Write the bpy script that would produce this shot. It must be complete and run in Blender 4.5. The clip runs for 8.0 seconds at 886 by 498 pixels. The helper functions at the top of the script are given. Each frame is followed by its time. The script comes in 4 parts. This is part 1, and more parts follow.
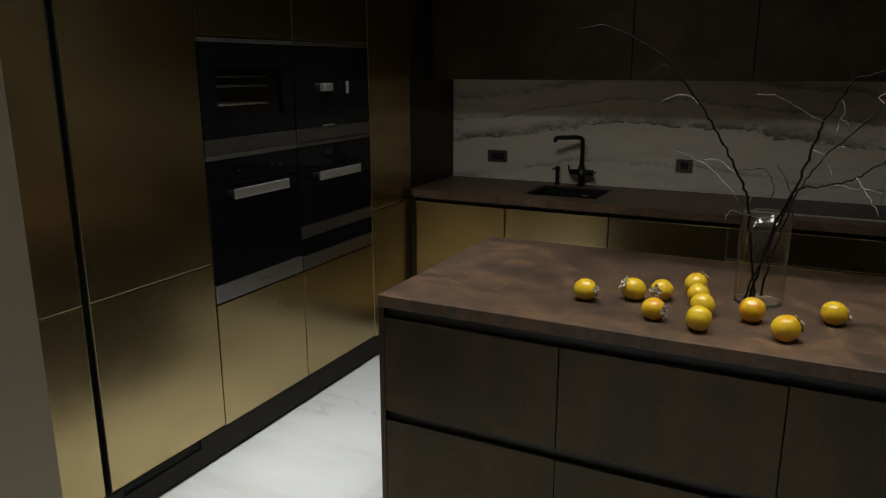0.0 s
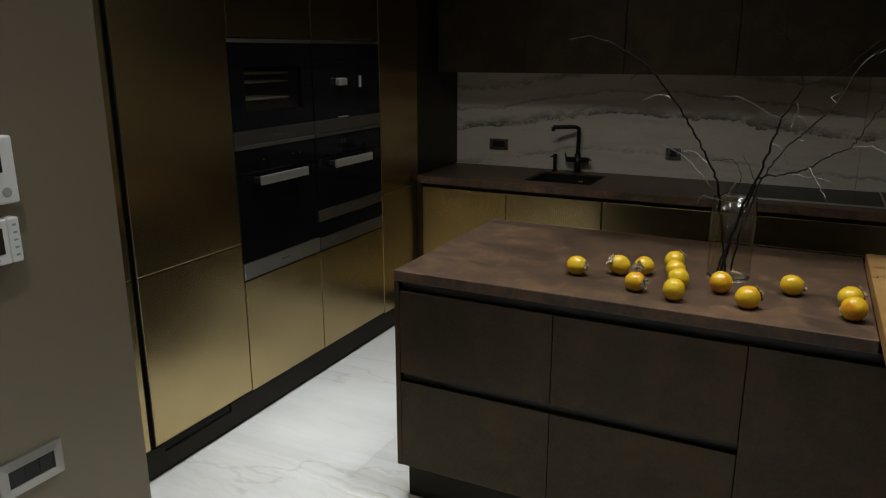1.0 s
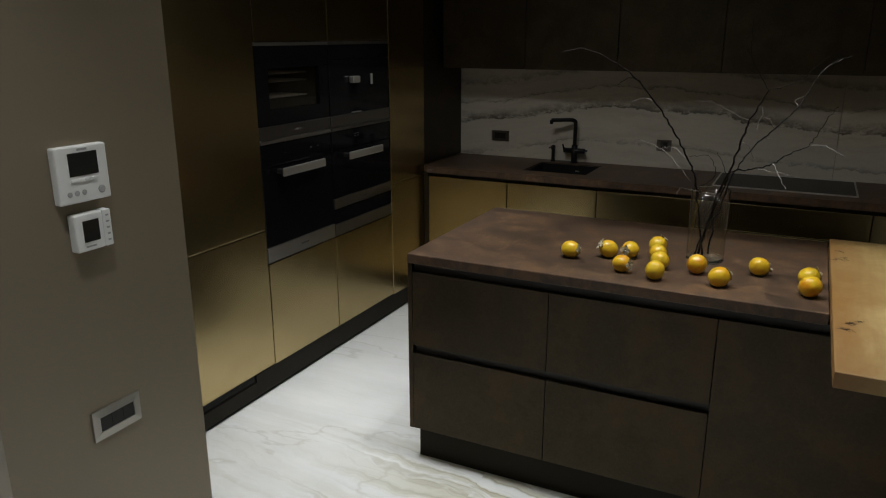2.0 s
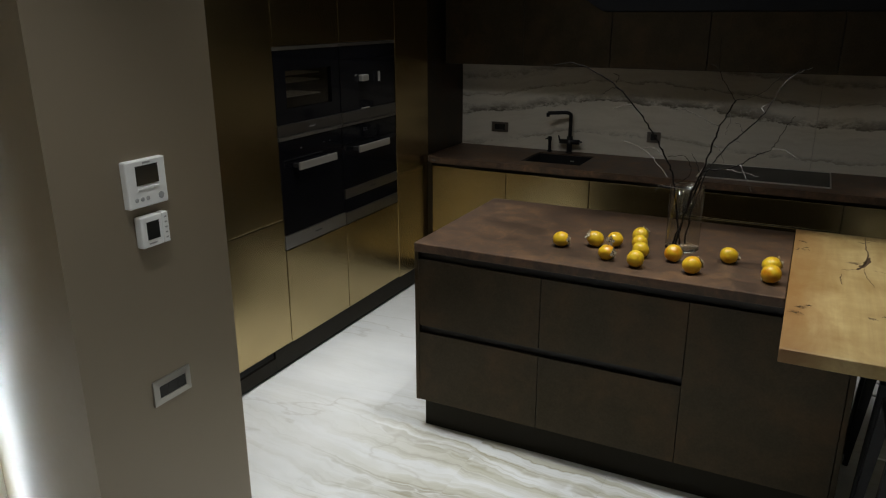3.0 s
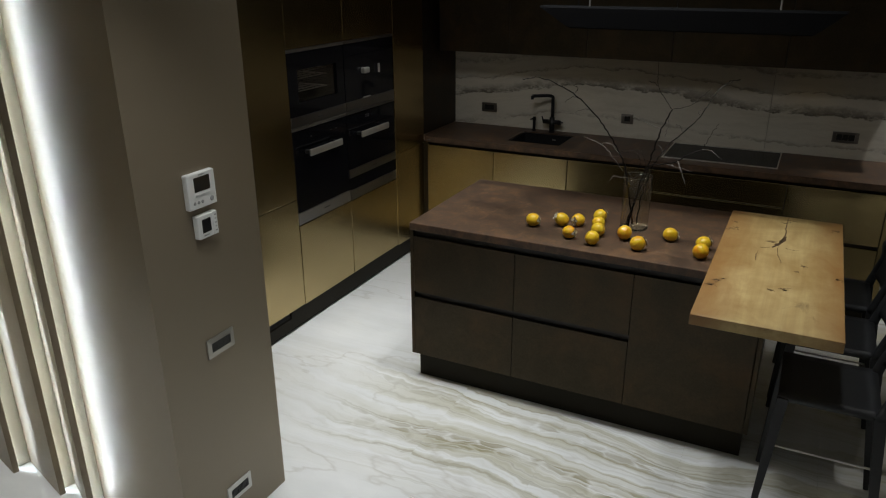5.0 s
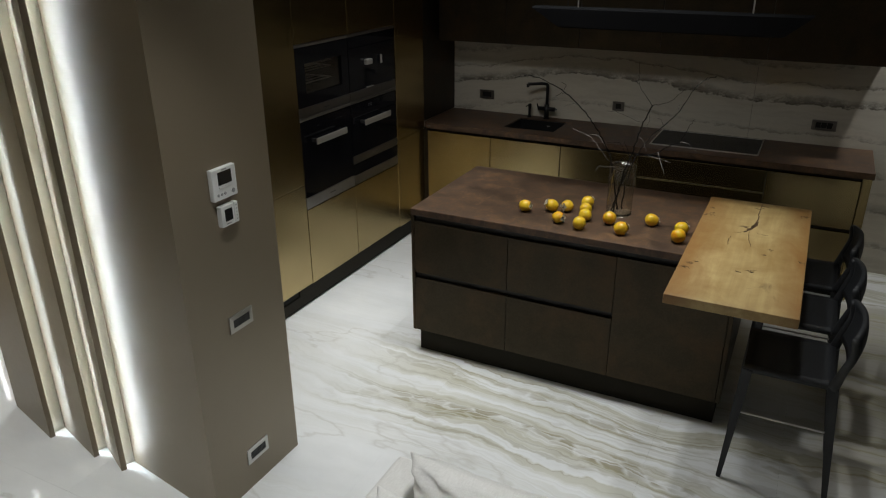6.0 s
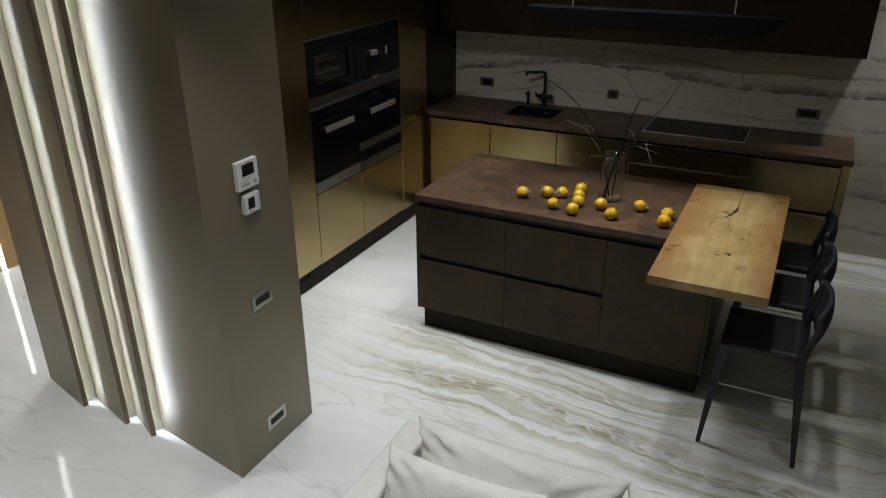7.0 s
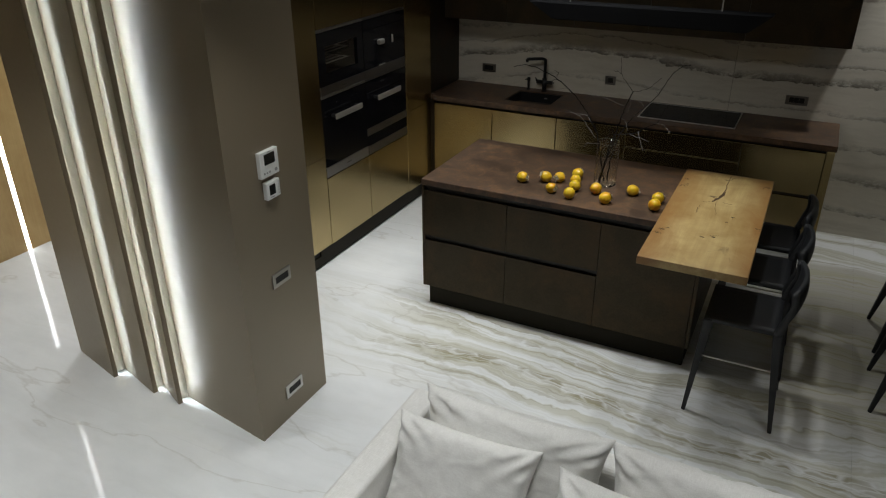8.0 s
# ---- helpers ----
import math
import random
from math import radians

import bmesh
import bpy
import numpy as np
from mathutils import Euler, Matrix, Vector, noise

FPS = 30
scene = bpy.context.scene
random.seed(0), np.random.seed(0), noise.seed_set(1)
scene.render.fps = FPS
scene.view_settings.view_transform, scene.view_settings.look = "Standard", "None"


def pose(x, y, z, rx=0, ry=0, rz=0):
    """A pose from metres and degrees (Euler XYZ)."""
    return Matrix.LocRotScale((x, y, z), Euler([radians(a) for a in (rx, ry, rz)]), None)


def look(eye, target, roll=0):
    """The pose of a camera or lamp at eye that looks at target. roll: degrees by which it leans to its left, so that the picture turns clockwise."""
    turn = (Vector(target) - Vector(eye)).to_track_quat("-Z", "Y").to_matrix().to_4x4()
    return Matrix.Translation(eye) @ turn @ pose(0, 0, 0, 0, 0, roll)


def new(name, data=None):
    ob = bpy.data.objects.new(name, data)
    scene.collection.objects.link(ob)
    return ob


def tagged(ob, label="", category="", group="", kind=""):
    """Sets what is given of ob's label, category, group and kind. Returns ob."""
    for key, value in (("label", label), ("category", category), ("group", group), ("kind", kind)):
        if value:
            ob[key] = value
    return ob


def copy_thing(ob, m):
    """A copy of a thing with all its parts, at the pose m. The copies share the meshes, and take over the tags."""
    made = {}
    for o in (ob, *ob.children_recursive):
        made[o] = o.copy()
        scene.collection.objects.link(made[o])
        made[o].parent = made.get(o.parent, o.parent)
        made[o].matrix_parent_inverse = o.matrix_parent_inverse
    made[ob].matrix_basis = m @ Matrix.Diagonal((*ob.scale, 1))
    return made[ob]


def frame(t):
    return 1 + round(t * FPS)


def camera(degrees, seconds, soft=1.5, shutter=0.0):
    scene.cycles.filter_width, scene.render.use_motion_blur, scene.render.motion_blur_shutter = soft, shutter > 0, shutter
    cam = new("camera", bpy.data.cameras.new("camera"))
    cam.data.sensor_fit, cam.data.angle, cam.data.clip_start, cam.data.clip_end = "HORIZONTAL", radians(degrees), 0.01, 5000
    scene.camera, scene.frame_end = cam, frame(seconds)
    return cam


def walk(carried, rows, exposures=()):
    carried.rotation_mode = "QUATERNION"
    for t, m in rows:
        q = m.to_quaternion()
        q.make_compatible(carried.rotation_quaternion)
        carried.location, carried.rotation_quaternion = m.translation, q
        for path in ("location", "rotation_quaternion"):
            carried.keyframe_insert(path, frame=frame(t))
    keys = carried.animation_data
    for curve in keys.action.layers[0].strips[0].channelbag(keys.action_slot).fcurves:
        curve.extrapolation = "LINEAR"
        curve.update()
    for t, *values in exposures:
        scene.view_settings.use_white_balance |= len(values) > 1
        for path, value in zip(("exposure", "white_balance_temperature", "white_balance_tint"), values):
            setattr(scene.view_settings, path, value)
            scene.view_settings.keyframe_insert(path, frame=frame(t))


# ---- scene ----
cam = camera(62.4, 8.0, soft=1.15)
PATH = [
    (0, (0.014, -0.024, 1.661), (-0.851, 1.715, 1.182), -0.1),
    (0.5, (0.071, -0.16, 1.684), (-0.794, 1.574, 1.187), -0.2),
    (1, (0.125, -0.314, 1.722), (-0.736, 1.415, 1.203), -0.1),
    (1.5, (0.173, -0.456, 1.761), (-0.684, 1.2685, 1.222), -0.1),
    (2, (0.235, -0.607, 1.806), (-0.622, 1.112, 1.249), -0.1),
    (3.5, (0.427, -1.008, 2.023), (-0.422, 0.685, 1.38), -0.1),
    (4, (0.502, -1.127, 2.098), (-0.344, 0.556, 1.427), -0.1),
    (4.5, (0.582, -1.237, 2.177), (-0.26, 0.437, 1.479), -0.2),
    (6, (0.792, -1.588, 2.408), (-0.037, 0.053, 1.621), -0.3),
    (6.5, (0.843, -1.706, 2.475), (0.019, -0.074, 1.663), -0.3),
    (7, (0.897, -1.827, 2.554), (0.078, -0.208, 1.713), -0.3),
    (7.5, (0.945, -1.938, 2.622), (0.129, -0.331, 1.756), -0.3),
    (8, (0.991, -2.062, 2.699), (0.181, -0.468, 1.803), -0.3),
]
walk(cam, [(t, look(eye, target, roll)) for t, eye, target, roll in PATH])

# ---- world, lights, exposure ----
world = bpy.data.worlds.new("world")
scene.world = world
world.use_nodes = True
world.node_tree.nodes["Background"].inputs[0].default_value = (0.9, 0.95, 1.0, 1)
world.node_tree.nodes["Background"].inputs[1].default_value = 0.01
CEIL = 3.1


def spot(x, y, power, cone=80, size=0.06, blend=0.8, color=(0.975, 1.0, 1.0)):
    data = bpy.data.lights.new("unseen_spot_lamp", "SPOT")
    data.energy, data.spot_size, data.spot_blend, data.color, data.shadow_soft_size = power, radians(cone), blend, color, size
    ob = new("unseen_spot_lamp", data)
    ob.location = (x, y, CEIL - 0.03)
    return ob


# unseen spots added for brightness: column face, living area, aisle, island, dining side, corridor
for x, y, power, cone, size in (
    (-0.70, 0.09, 52, 70, 0.05), (-2.6, -0.9, 205, 100, 0.35), (0.45, -0.50, 100, 76, 0.25), (-0.7, -1.7, 90, 90, 0.35), (1.65, 0.50, 42, 60, 0.06),
    (-1.64, 1.60, 110, 58, 0.2), (-1.64, 2.95, 95, 58, 0.2), (-0.60, 1.93, 46, 78, 0.06), (0.06, 1.93, 58, 78, 0.06), (0.60, 1.93, 44, 54, 0.06),
    # wide pair: fill for wall cabinets and splashback; last: fill for the oak wall
    (-1.15, 1.96, 66, 152, 0.28), (-0.50, 1.96, 52, 140, 0.28), (1.58, 4.16, 92, 52, 0.06), (-3.6, 1.7, 220, 90, 0.3),
):
    spot(x, y, power, cone, size)


# ---- materials ----
def material(name):
    m = bpy.data.materials.new(name)
    m.use_nodes = True
    nt = m.node_tree
    return m, nt, nt.nodes["Principled BSDF"]


def node(nt, kind, **values):
    n = nt.nodes.new(kind)
    for key, value in values.items():
        n.inputs[key.replace("_", " ")].default_value = value
    return n


def where(nt, scale=(1, 1, 1), local=False):
    """Coordinates in metres, stretched by scale: of the world, or of the object."""
    mapping = nt.nodes.new("ShaderNodeMapping")
    mapping.inputs["Scale"].default_value = scale
    if local:
        src = nt.nodes.new("ShaderNodeTexCoord").outputs["Object"]
    else:
        src = nt.nodes.new("ShaderNodeNewGeometry").outputs["Position"]
    nt.links.new(src, mapping.inputs["Vector"])
    return mapping.outputs["Vector"]


def noise_of(nt, vector, scale, detail=4.0, rough=0.55, distort=0.0):
    n = node(nt, "ShaderNodeTexNoise", Scale=scale, Detail=detail, Roughness=rough, Distortion=distort)
    nt.links.new(vector, n.inputs["Vector"])
    return n.outputs["Fac"]


def ramp(nt, fac, stops):
    n = nt.nodes.new("ShaderNodeValToRGB")
    els = n.color_ramp.elements
    while len(els) < len(stops):
        els.new(0.5)
    for e, (p, c) in zip(els, stops):
        e.position = p
        e.color = (*c, 1) if isinstance(c, tuple) else (c, c, c, 1)
    nt.links.new(fac, n.inputs["Fac"])
    return n.outputs["Color"]


def mix(nt, fac, a, b, kind="MIX"):
    n = nt.nodes.new("ShaderNodeMix")
    n.data_type, n.blend_type = "RGBA", kind
    for socket, value in ((n.inputs[0], fac), (n.inputs[6], a), (n.inputs[7], b)):
        if isinstance(value, (int, float)):
            socket.default_value = value
        elif isinstance(value, tuple):
            socket.default_value = (*value, 1)
        else:
            nt.links.new(value, socket)
    return n.outputs[2]


def calc(nt, op, a, b=0.0, c=None):
    n = nt.nodes.new("ShaderNodeMath")
    n.operation = op
    for socket, value in zip(n.inputs, (a, b, c)):
        if isinstance(value, (int, float)):
            socket.default_value = value
        elif value is not None:
            nt.links.new(value, socket)
    return n.outputs[0]


def bump(nt, bsdf, height, strength, distance=0.002):
    n = node(nt, "ShaderNodeBump", Strength=strength, Distance=distance)
    nt.links.new(height, n.inputs["Height"])
    nt.links.new(n.outputs["Normal"], bsdf.inputs["Normal"])


def plain(name, color, rough, metal=0.0, vary=0.12, scale=14.0, relief=0.0, coat=0.0, local=False):
    """Paint, plastic, metal or leather with grain at two scales."""
    m, nt, b = material(name)
    v = where(nt, local=local)
    big, fine = noise_of(nt, v, scale * 0.25, 3), noise_of(nt, v, scale * 6, 4)
    lo, hi = tuple(c * (1 - vary) for c in color), tuple(min(1, c * (1 + vary)) for c in color)
    nt.links.new(mix(nt, calc(nt, "MULTIPLY_ADD", big, 0.7, calc(nt, "MULTIPLY", fine, 0.3)), lo, hi), b.inputs["Base Color"])
    nt.links.new(calc(nt, "MULTIPLY_ADD", fine, 0.12, rough - 0.06), b.inputs["Roughness"])
    b.inputs["Metallic"].default_value = metal
    b.inputs["Coat Weight"].default_value = coat
    if relief:
        bump(nt, b, fine, relief)
    return m


def brass_material():
    m, nt, b = material("brushed_brass")
    v = where(nt)
    big = noise_of(nt, v, 2.2, 4)
    cloud = noise_of(nt, v, 9, 5)
    color = ramp(nt, calc(nt, "MULTIPLY_ADD", big, 0.6, calc(nt, "MULTIPLY", cloud, 0.4)), [(0.3, (0.39, 0.30, 0.148)), (0.7, (0.50, 0.39, 0.195))])
    grain = noise_of(nt, where(nt, (9, 9, 320)), 1.0, 3)
    nt.links.new(mix(nt, calc(nt, "MULTIPLY", grain, 0.22), color, (0.29, 0.215, 0.11)), b.inputs["Base Color"])
    b.inputs["Metallic"].default_value = 1.0
    nt.links.new(calc(nt, "MULTIPLY_ADD", cloud, 0.06, 0.225), b.inputs["Roughness"])
    return m


def bronze_material(name, dark, light, rust, rough, metal):
    """Oxidised dark bronze sheet: mottled, with rusty blooms."""
    m, nt, b = material(name)
    v = where(nt)
    big, mid, fine = noise_of(nt, v, 2.3, 5, 0.6, 0.6), noise_of(nt, v, 7.5, 6, 0.65, 0.3), noise_of(nt, v, 120, 3)
    base = ramp(nt, calc(nt, "MULTIPLY_ADD", mid, 0.5, calc(nt, "MULTIPLY", fine, 0.5)), [(0.3, dark), (0.68, light)])
    bloom = ramp(nt, calc(nt, "MULTIPLY", big, mid), [(0.22, 0.0), (0.46, 0.65)])
    nt.links.new(mix(nt, bloom, base, rust), b.inputs["Base Color"])
    b.inputs["Metallic"].default_value = metal
    nt.links.new(calc(nt, "MULTIPLY_ADD", mid, 0.25, rough - 0.12), b.inputs["Roughness"])
    bump(nt, b, fine, 0.06, 0.001)
    return m


def oxide_material():
    """Brown oxide-look ceramic: fine rusty mottling with darker clouds and pale scuffs."""
    m, nt, b = material("oxide_countertop")
    v = where(nt)
    cloud, mid = noise_of(nt, v, 3.2, 5, 0.62, 0.4), noise_of(nt, v, 9, 7, 0.72, 0.6)
    speck, scuff = noise_of(nt, v, 70, 4, 0.7), noise_of(nt, where(nt, (22, 5, 5)), 1.0, 4, 0.7, 0.6)
    base = ramp(nt, calc(nt, "MULTIPLY_ADD", cloud, 0.32, calc(nt, "MULTIPLY_ADD", mid, 0.56, calc(nt, "MULTIPLY", speck, 0.12))),
                [(0.39, (0.042, 0.026, 0.017)), (0.50, (0.078, 0.047, 0.029)), (0.62, (0.145, 0.079, 0.039))])
    pale = ramp(nt, calc(nt, "MULTIPLY", scuff, mid), [(0.30, 0.0), (0.46, 0.4)])
    nt.links.new(mix(nt, pale, base, (0.20, 0.125, 0.075)), b.inputs["Base Color"])
    nt.links.new(calc(nt, "MULTIPLY_ADD", mid, 0.25, 0.34), b.inputs["Roughness"])
    b.inputs["Specular IOR Level"].default_value = 0.35
    bump(nt, b, speck, 0.08, 0.001)
    return m


def onyx_material():
    """Polished white onyx slabs with olive-taupe agate bands that run along the room."""
    m, nt, b = material("onyx_floor")
    pos = where(nt)
    info = nt.nodes.new("ShaderNodeObjectInfo")
    sep = nt.nodes.new("ShaderNodeSeparateXYZ")
    nt.links.new(pos, sep.inputs[0])
    x, y = sep.outputs[0], sep.outputs[1]
    warp = noise_of(nt, where(nt, (0.5, 0.8, 1)), 1.0, 2, 0.5)
    ripple = noise_of(nt, where(nt, (2.4, 3.0, 1)), 1.0, 3, 0.55)
    scallop = noise_of(nt, where(nt, (11, 13, 1)), 1.0, 2, 0.5)
    # bedding coordinate: bends with the stone, and jumps a little from slab to slab
    bed = calc(nt, "MULTIPLY_ADD", x, 0.03, y)
    bed = calc(nt, "MULTIPLY_ADD", warp, 0.7, bed)
    bed = calc(nt, "MULTIPLY_ADD", ripple, 0.11, bed)
    bed = calc(nt, "MULTIPLY_ADD", info.outputs["Random"], 0.012, bed)
    fine = calc(nt, "MULTIPLY_ADD", scallop, 0.05, bed)

    def layered(across, along, detail):
        c = nt.nodes.new("ShaderNodeCombineXYZ")
        nt.links.new(calc(nt, "MULTIPLY", x, along), c.inputs[0])
        nt.links.new(calc(nt, "MULTIPLY", fine, across), c.inputs[1])
        return noise_of(nt, c.outputs[0], 1.0, detail, 0.55)

    def cells_of(feature, socket):
        c = nt.nodes.new("ShaderNodeCombineXYZ")
        nt.links.new(calc(nt, "MULTIPLY_ADD", ripple, 1.6, calc(nt, "MULTIPLY", x, 8.0)), c.inputs[0])
        nt.links.new(calc(nt, "MULTIPLY", fine, 27.0), c.inputs[1])
        v = node(nt, "ShaderNodeTexVoronoi", Scale=1.0, Randomness=0.75)
        v.feature = feature
        nt.links.new(c.outputs[0], v.inputs["Vector"])
        return v.outputs[socket]

    def belts(stops):
        return ramp(nt, calc(nt, "MULTIPLY", bed, 1 / 6), [(p / 6, v) for p, v in stops])

    # soft pale-olive bedding, thin darker lines in it, and rows of agate beads with pale rims
    beds = ramp(nt, layered(15.0, 0.32, 3), [(0.44, 0.0), (0.58, 1.0)])
    lines = ramp(nt, layered(48.0, 0.5, 2), [(0.52, 0.0), (0.64, 1.0)])
    lens = ramp(nt, cells_of("DISTANCE_TO_EDGE", "Distance"), [(0.03, 0.3), (0.16, 1.0)])
    tint = nt.nodes.new("ShaderNodeSeparateColor")
    nt.links.new(cells_of("F1", "Color"), tint.inputs[0])
    cells = calc(nt, "MULTIPLY", lens, ramp(nt, tint.outputs[0], [(0.2, 0.2), (0.7, 0.85)]))
    rows = belts([(1.64, 0.0), (1.72, 1.0), (1.84, 1.0), (1.92, 0.05), (2.06, 0.05), (2.12, 0.75), (2.20, 0.75), (2.32, 0.0)])
    gaps = ramp(nt, layered(5.0, 1.1, 3), [(0.40, 0.15), (0.54, 0.9)])
    belt = belts([(1.30, 0.0), (1.50, 0.45), (1.68, 1.0), (2.30, 1.0), (2.50, 0.35), (2.85, 0.15)])
    patch = ramp(nt, noise_of(nt, where(nt, (0.5, 0.8, 1)), 1.3, 2), [(0.56, 0.0), (0.80, 0.6)])
    east = ramp(nt, calc(nt, "MULTIPLY_ADD", x, 0.5, calc(nt, "MULTIPLY_ADD", warp, 0.3, -0.15)), [(0.38, 0.0), (0.60, 1.0)])
    west = ramp(nt, calc(nt, "MULTIPLY_ADD", x, 0.5, 1.0), [(0.22, 0.12), (0.62, 1.0)])
    rich = calc(nt, "MAXIMUM", calc(nt, "MULTIPLY", calc(nt, "MAXIMUM", belt, patch), west), east)
    soft = calc(nt, "MULTIPLY", beds, calc(nt, "MULTIPLY_ADD", rich, 0.60, 0.02))
    strokes = calc(nt, "MULTIPLY", calc(nt, "MULTIPLY", lines, calc(nt, "MULTIPLY_ADD", beds, 0.7, 0.3)), calc(nt, "MULTIPLY_ADD", rich, 0.46, 0.02))
    beads = calc(nt, "MULTIPLY", calc(nt, "MULTIPLY", calc(nt, "MULTIPLY", rows, gaps), west), cells)
    thin = ramp(nt, calc(nt, "ABSOLUTE", calc(nt, "SUBTRACT", noise_of(nt, where(nt, (0.45, 1.2, 1)), 1.0, 6, 0.5, 0.3), 0.5)), [(0.0, 0.3), (0.007, 0.0)])
    cloud = ramp(nt, noise_of(nt, where(nt, (1.2, 2.4, 1)), 1.4, 5), [(0.3, (0.73, 0.745, 0.745)), (0.7, (0.85, 0.86, 0.86))])
    veil = ramp(nt, layered(14.0, 0.6, 4), [(0.45, 0.0), (0.7, 0.20)])
    # dining-side slabs are tinted browner: taupe stone, with the dimmer light put in too
    brown = calc(nt, "MULTIPLY", ramp(nt, calc(nt, "MULTIPLY_ADD", warp, 0.5, calc(nt, "MULTIPLY", x, 0.5)), [(0.66, 0.0), (0.86, 0.75)]), ramp(nt, calc(nt, "MULTIPLY", bed, 1 / 6), [(1.9 / 6, 0.0), (2.35 / 6, 1.0), (4.18 / 6, 1.0), (4.26 / 6, 0.1)]))
    c = mix(nt, brown, cloud, (0.40, 0.37, 0.30))
    c = mix(nt, calc(nt, "MULTIPLY", veil, calc(nt, "MULTIPLY_ADD", rich, 0.8, 0.2)), c, (0.56, 0.55, 0.49))
    c = mix(nt, soft, c, (0.45, 0.43, 0.295))
    c = mix(nt, strokes, c, (0.26, 0.235, 0.145))
    c = mix(nt, beads, c, (0.255, 0.22, 0.11))
    c = mix(nt, thin, c, (0.42, 0.39, 0.33))
    nt.links.new(c, b.inputs["Base Color"])
    b.inputs["Roughness"].default_value = 0.05
    bump(nt, b, noise_of(nt, pos, 4.5, 3), 0.17, 0.005)
    return m


def travertine_material():
    """Polished grey-beige marble of the splashback, with dark drifting veins."""
    m, nt, b = material("vein_marble")
    pos = where(nt)
    sep = nt.nodes.new("ShaderNodeSeparateXYZ")
    nt.links.new(pos, sep.inputs[0])
    warp = noise_of(nt, where(nt, (0.9, 0.9, 1.2)), 1.0, 4, 0.55)
    ripple = noise_of(nt, where(nt, (5, 5, 7)), 1.0, 5, 0.65)
    rise = ramp(nt, calc(nt, "MULTIPLY_ADD", sep.outputs[0], 0.4, 0.84), [(0.0, 0.0), (0.40, 0.85), (0.62, 0.75), (1.0, 0.35)])
    bed = calc(nt, "MULTIPLY_ADD", rise, -0.19, sep.outputs[2])
    bed = calc(nt, "MULTIPLY_ADD", warp, 0.16, bed)
    bed = calc(nt, "MULTIPLY_ADD", noise_of(nt, where(nt, (22, 22, 26)), 1.0, 4, 0.7), 0.045, bed)
    bed = calc(nt, "MULTIPLY_ADD", ripple, 0.085, bed)
    comb = nt.nodes.new("ShaderNodeCombineXYZ")
    nt.links.new(calc(nt, "MULTIPLY", sep.outputs[0], 0.8), comb.inputs[0])
    nt.links.new(calc(nt, "MULTIPLY", bed, 9.0), comb.inputs[1])
    layers = noise_of(nt, comb.outputs[0], 1.0, 7, 0.62, 0.1)
    base = ramp(nt, layers, [(0.3, (0.50, 0.455, 0.375)), (0.5, (0.66, 0.615, 0.525)), (0.7, (0.55, 0.50, 0.42))])
    grain = noise_of(nt, comb.outputs[0], 6.0, 5, 0.7)
    base = mix(nt, calc(nt, "MULTIPLY", grain, 0.5), base, (0.47, 0.435, 0.375))
    veins = None
    # (level, width below, fuzzy width above, depth)
    for level, below, above, depth in ((1.285, 0.006, 0.075, 0.85), (1.287, 0.004, 0.007, 0.95), (1.06, 0.006, 0.030, 0.5), (1.42, 0.004, 0.02, 0.6), (1.56, 0.02, 0.05, 0.55), (0.80, 0.01, 0.05, 0.6), (0.52, 0.02, 0.08, 0.6), (0.25, 0.01, 0.05, 0.6), (1.95, 0.01, 0.06, 0.6)):
        d = calc(nt, "SUBTRACT", bed, level + 0.038)
        up = ramp(nt, d, [(0.0, depth), (above, 0.0)])
        low = ramp(nt, calc(nt, "MULTIPLY", d, -1.0), [(0.0, 1.0), (below, 0.0)])
        r = calc(nt, "MULTIPLY", up, low)
        veins = r if veins is None else calc(nt, "MAXIMUM", veins, r)
    pits = noise_of(nt, where(nt, (16, 16, 30)), 1.0, 6, 0.75)
    broken = ramp(nt, calc(nt, "MULTIPLY_ADD", pits, 0.6, calc(nt, "MULTIPLY", noise_of(nt, where(nt, (2.2, 2.2, 5)), 1.4, 4, 0.6), 0.4)), [(0.41, 0.0), (0.53, 1.0)])
    nt.links.new(mix(nt, calc(nt, "MULTIPLY", veins, broken), base, (0.075, 0.062, 0.05)), b.inputs["Base Color"])
    b.inputs["Roughness"].default_value = 0.16
    return m


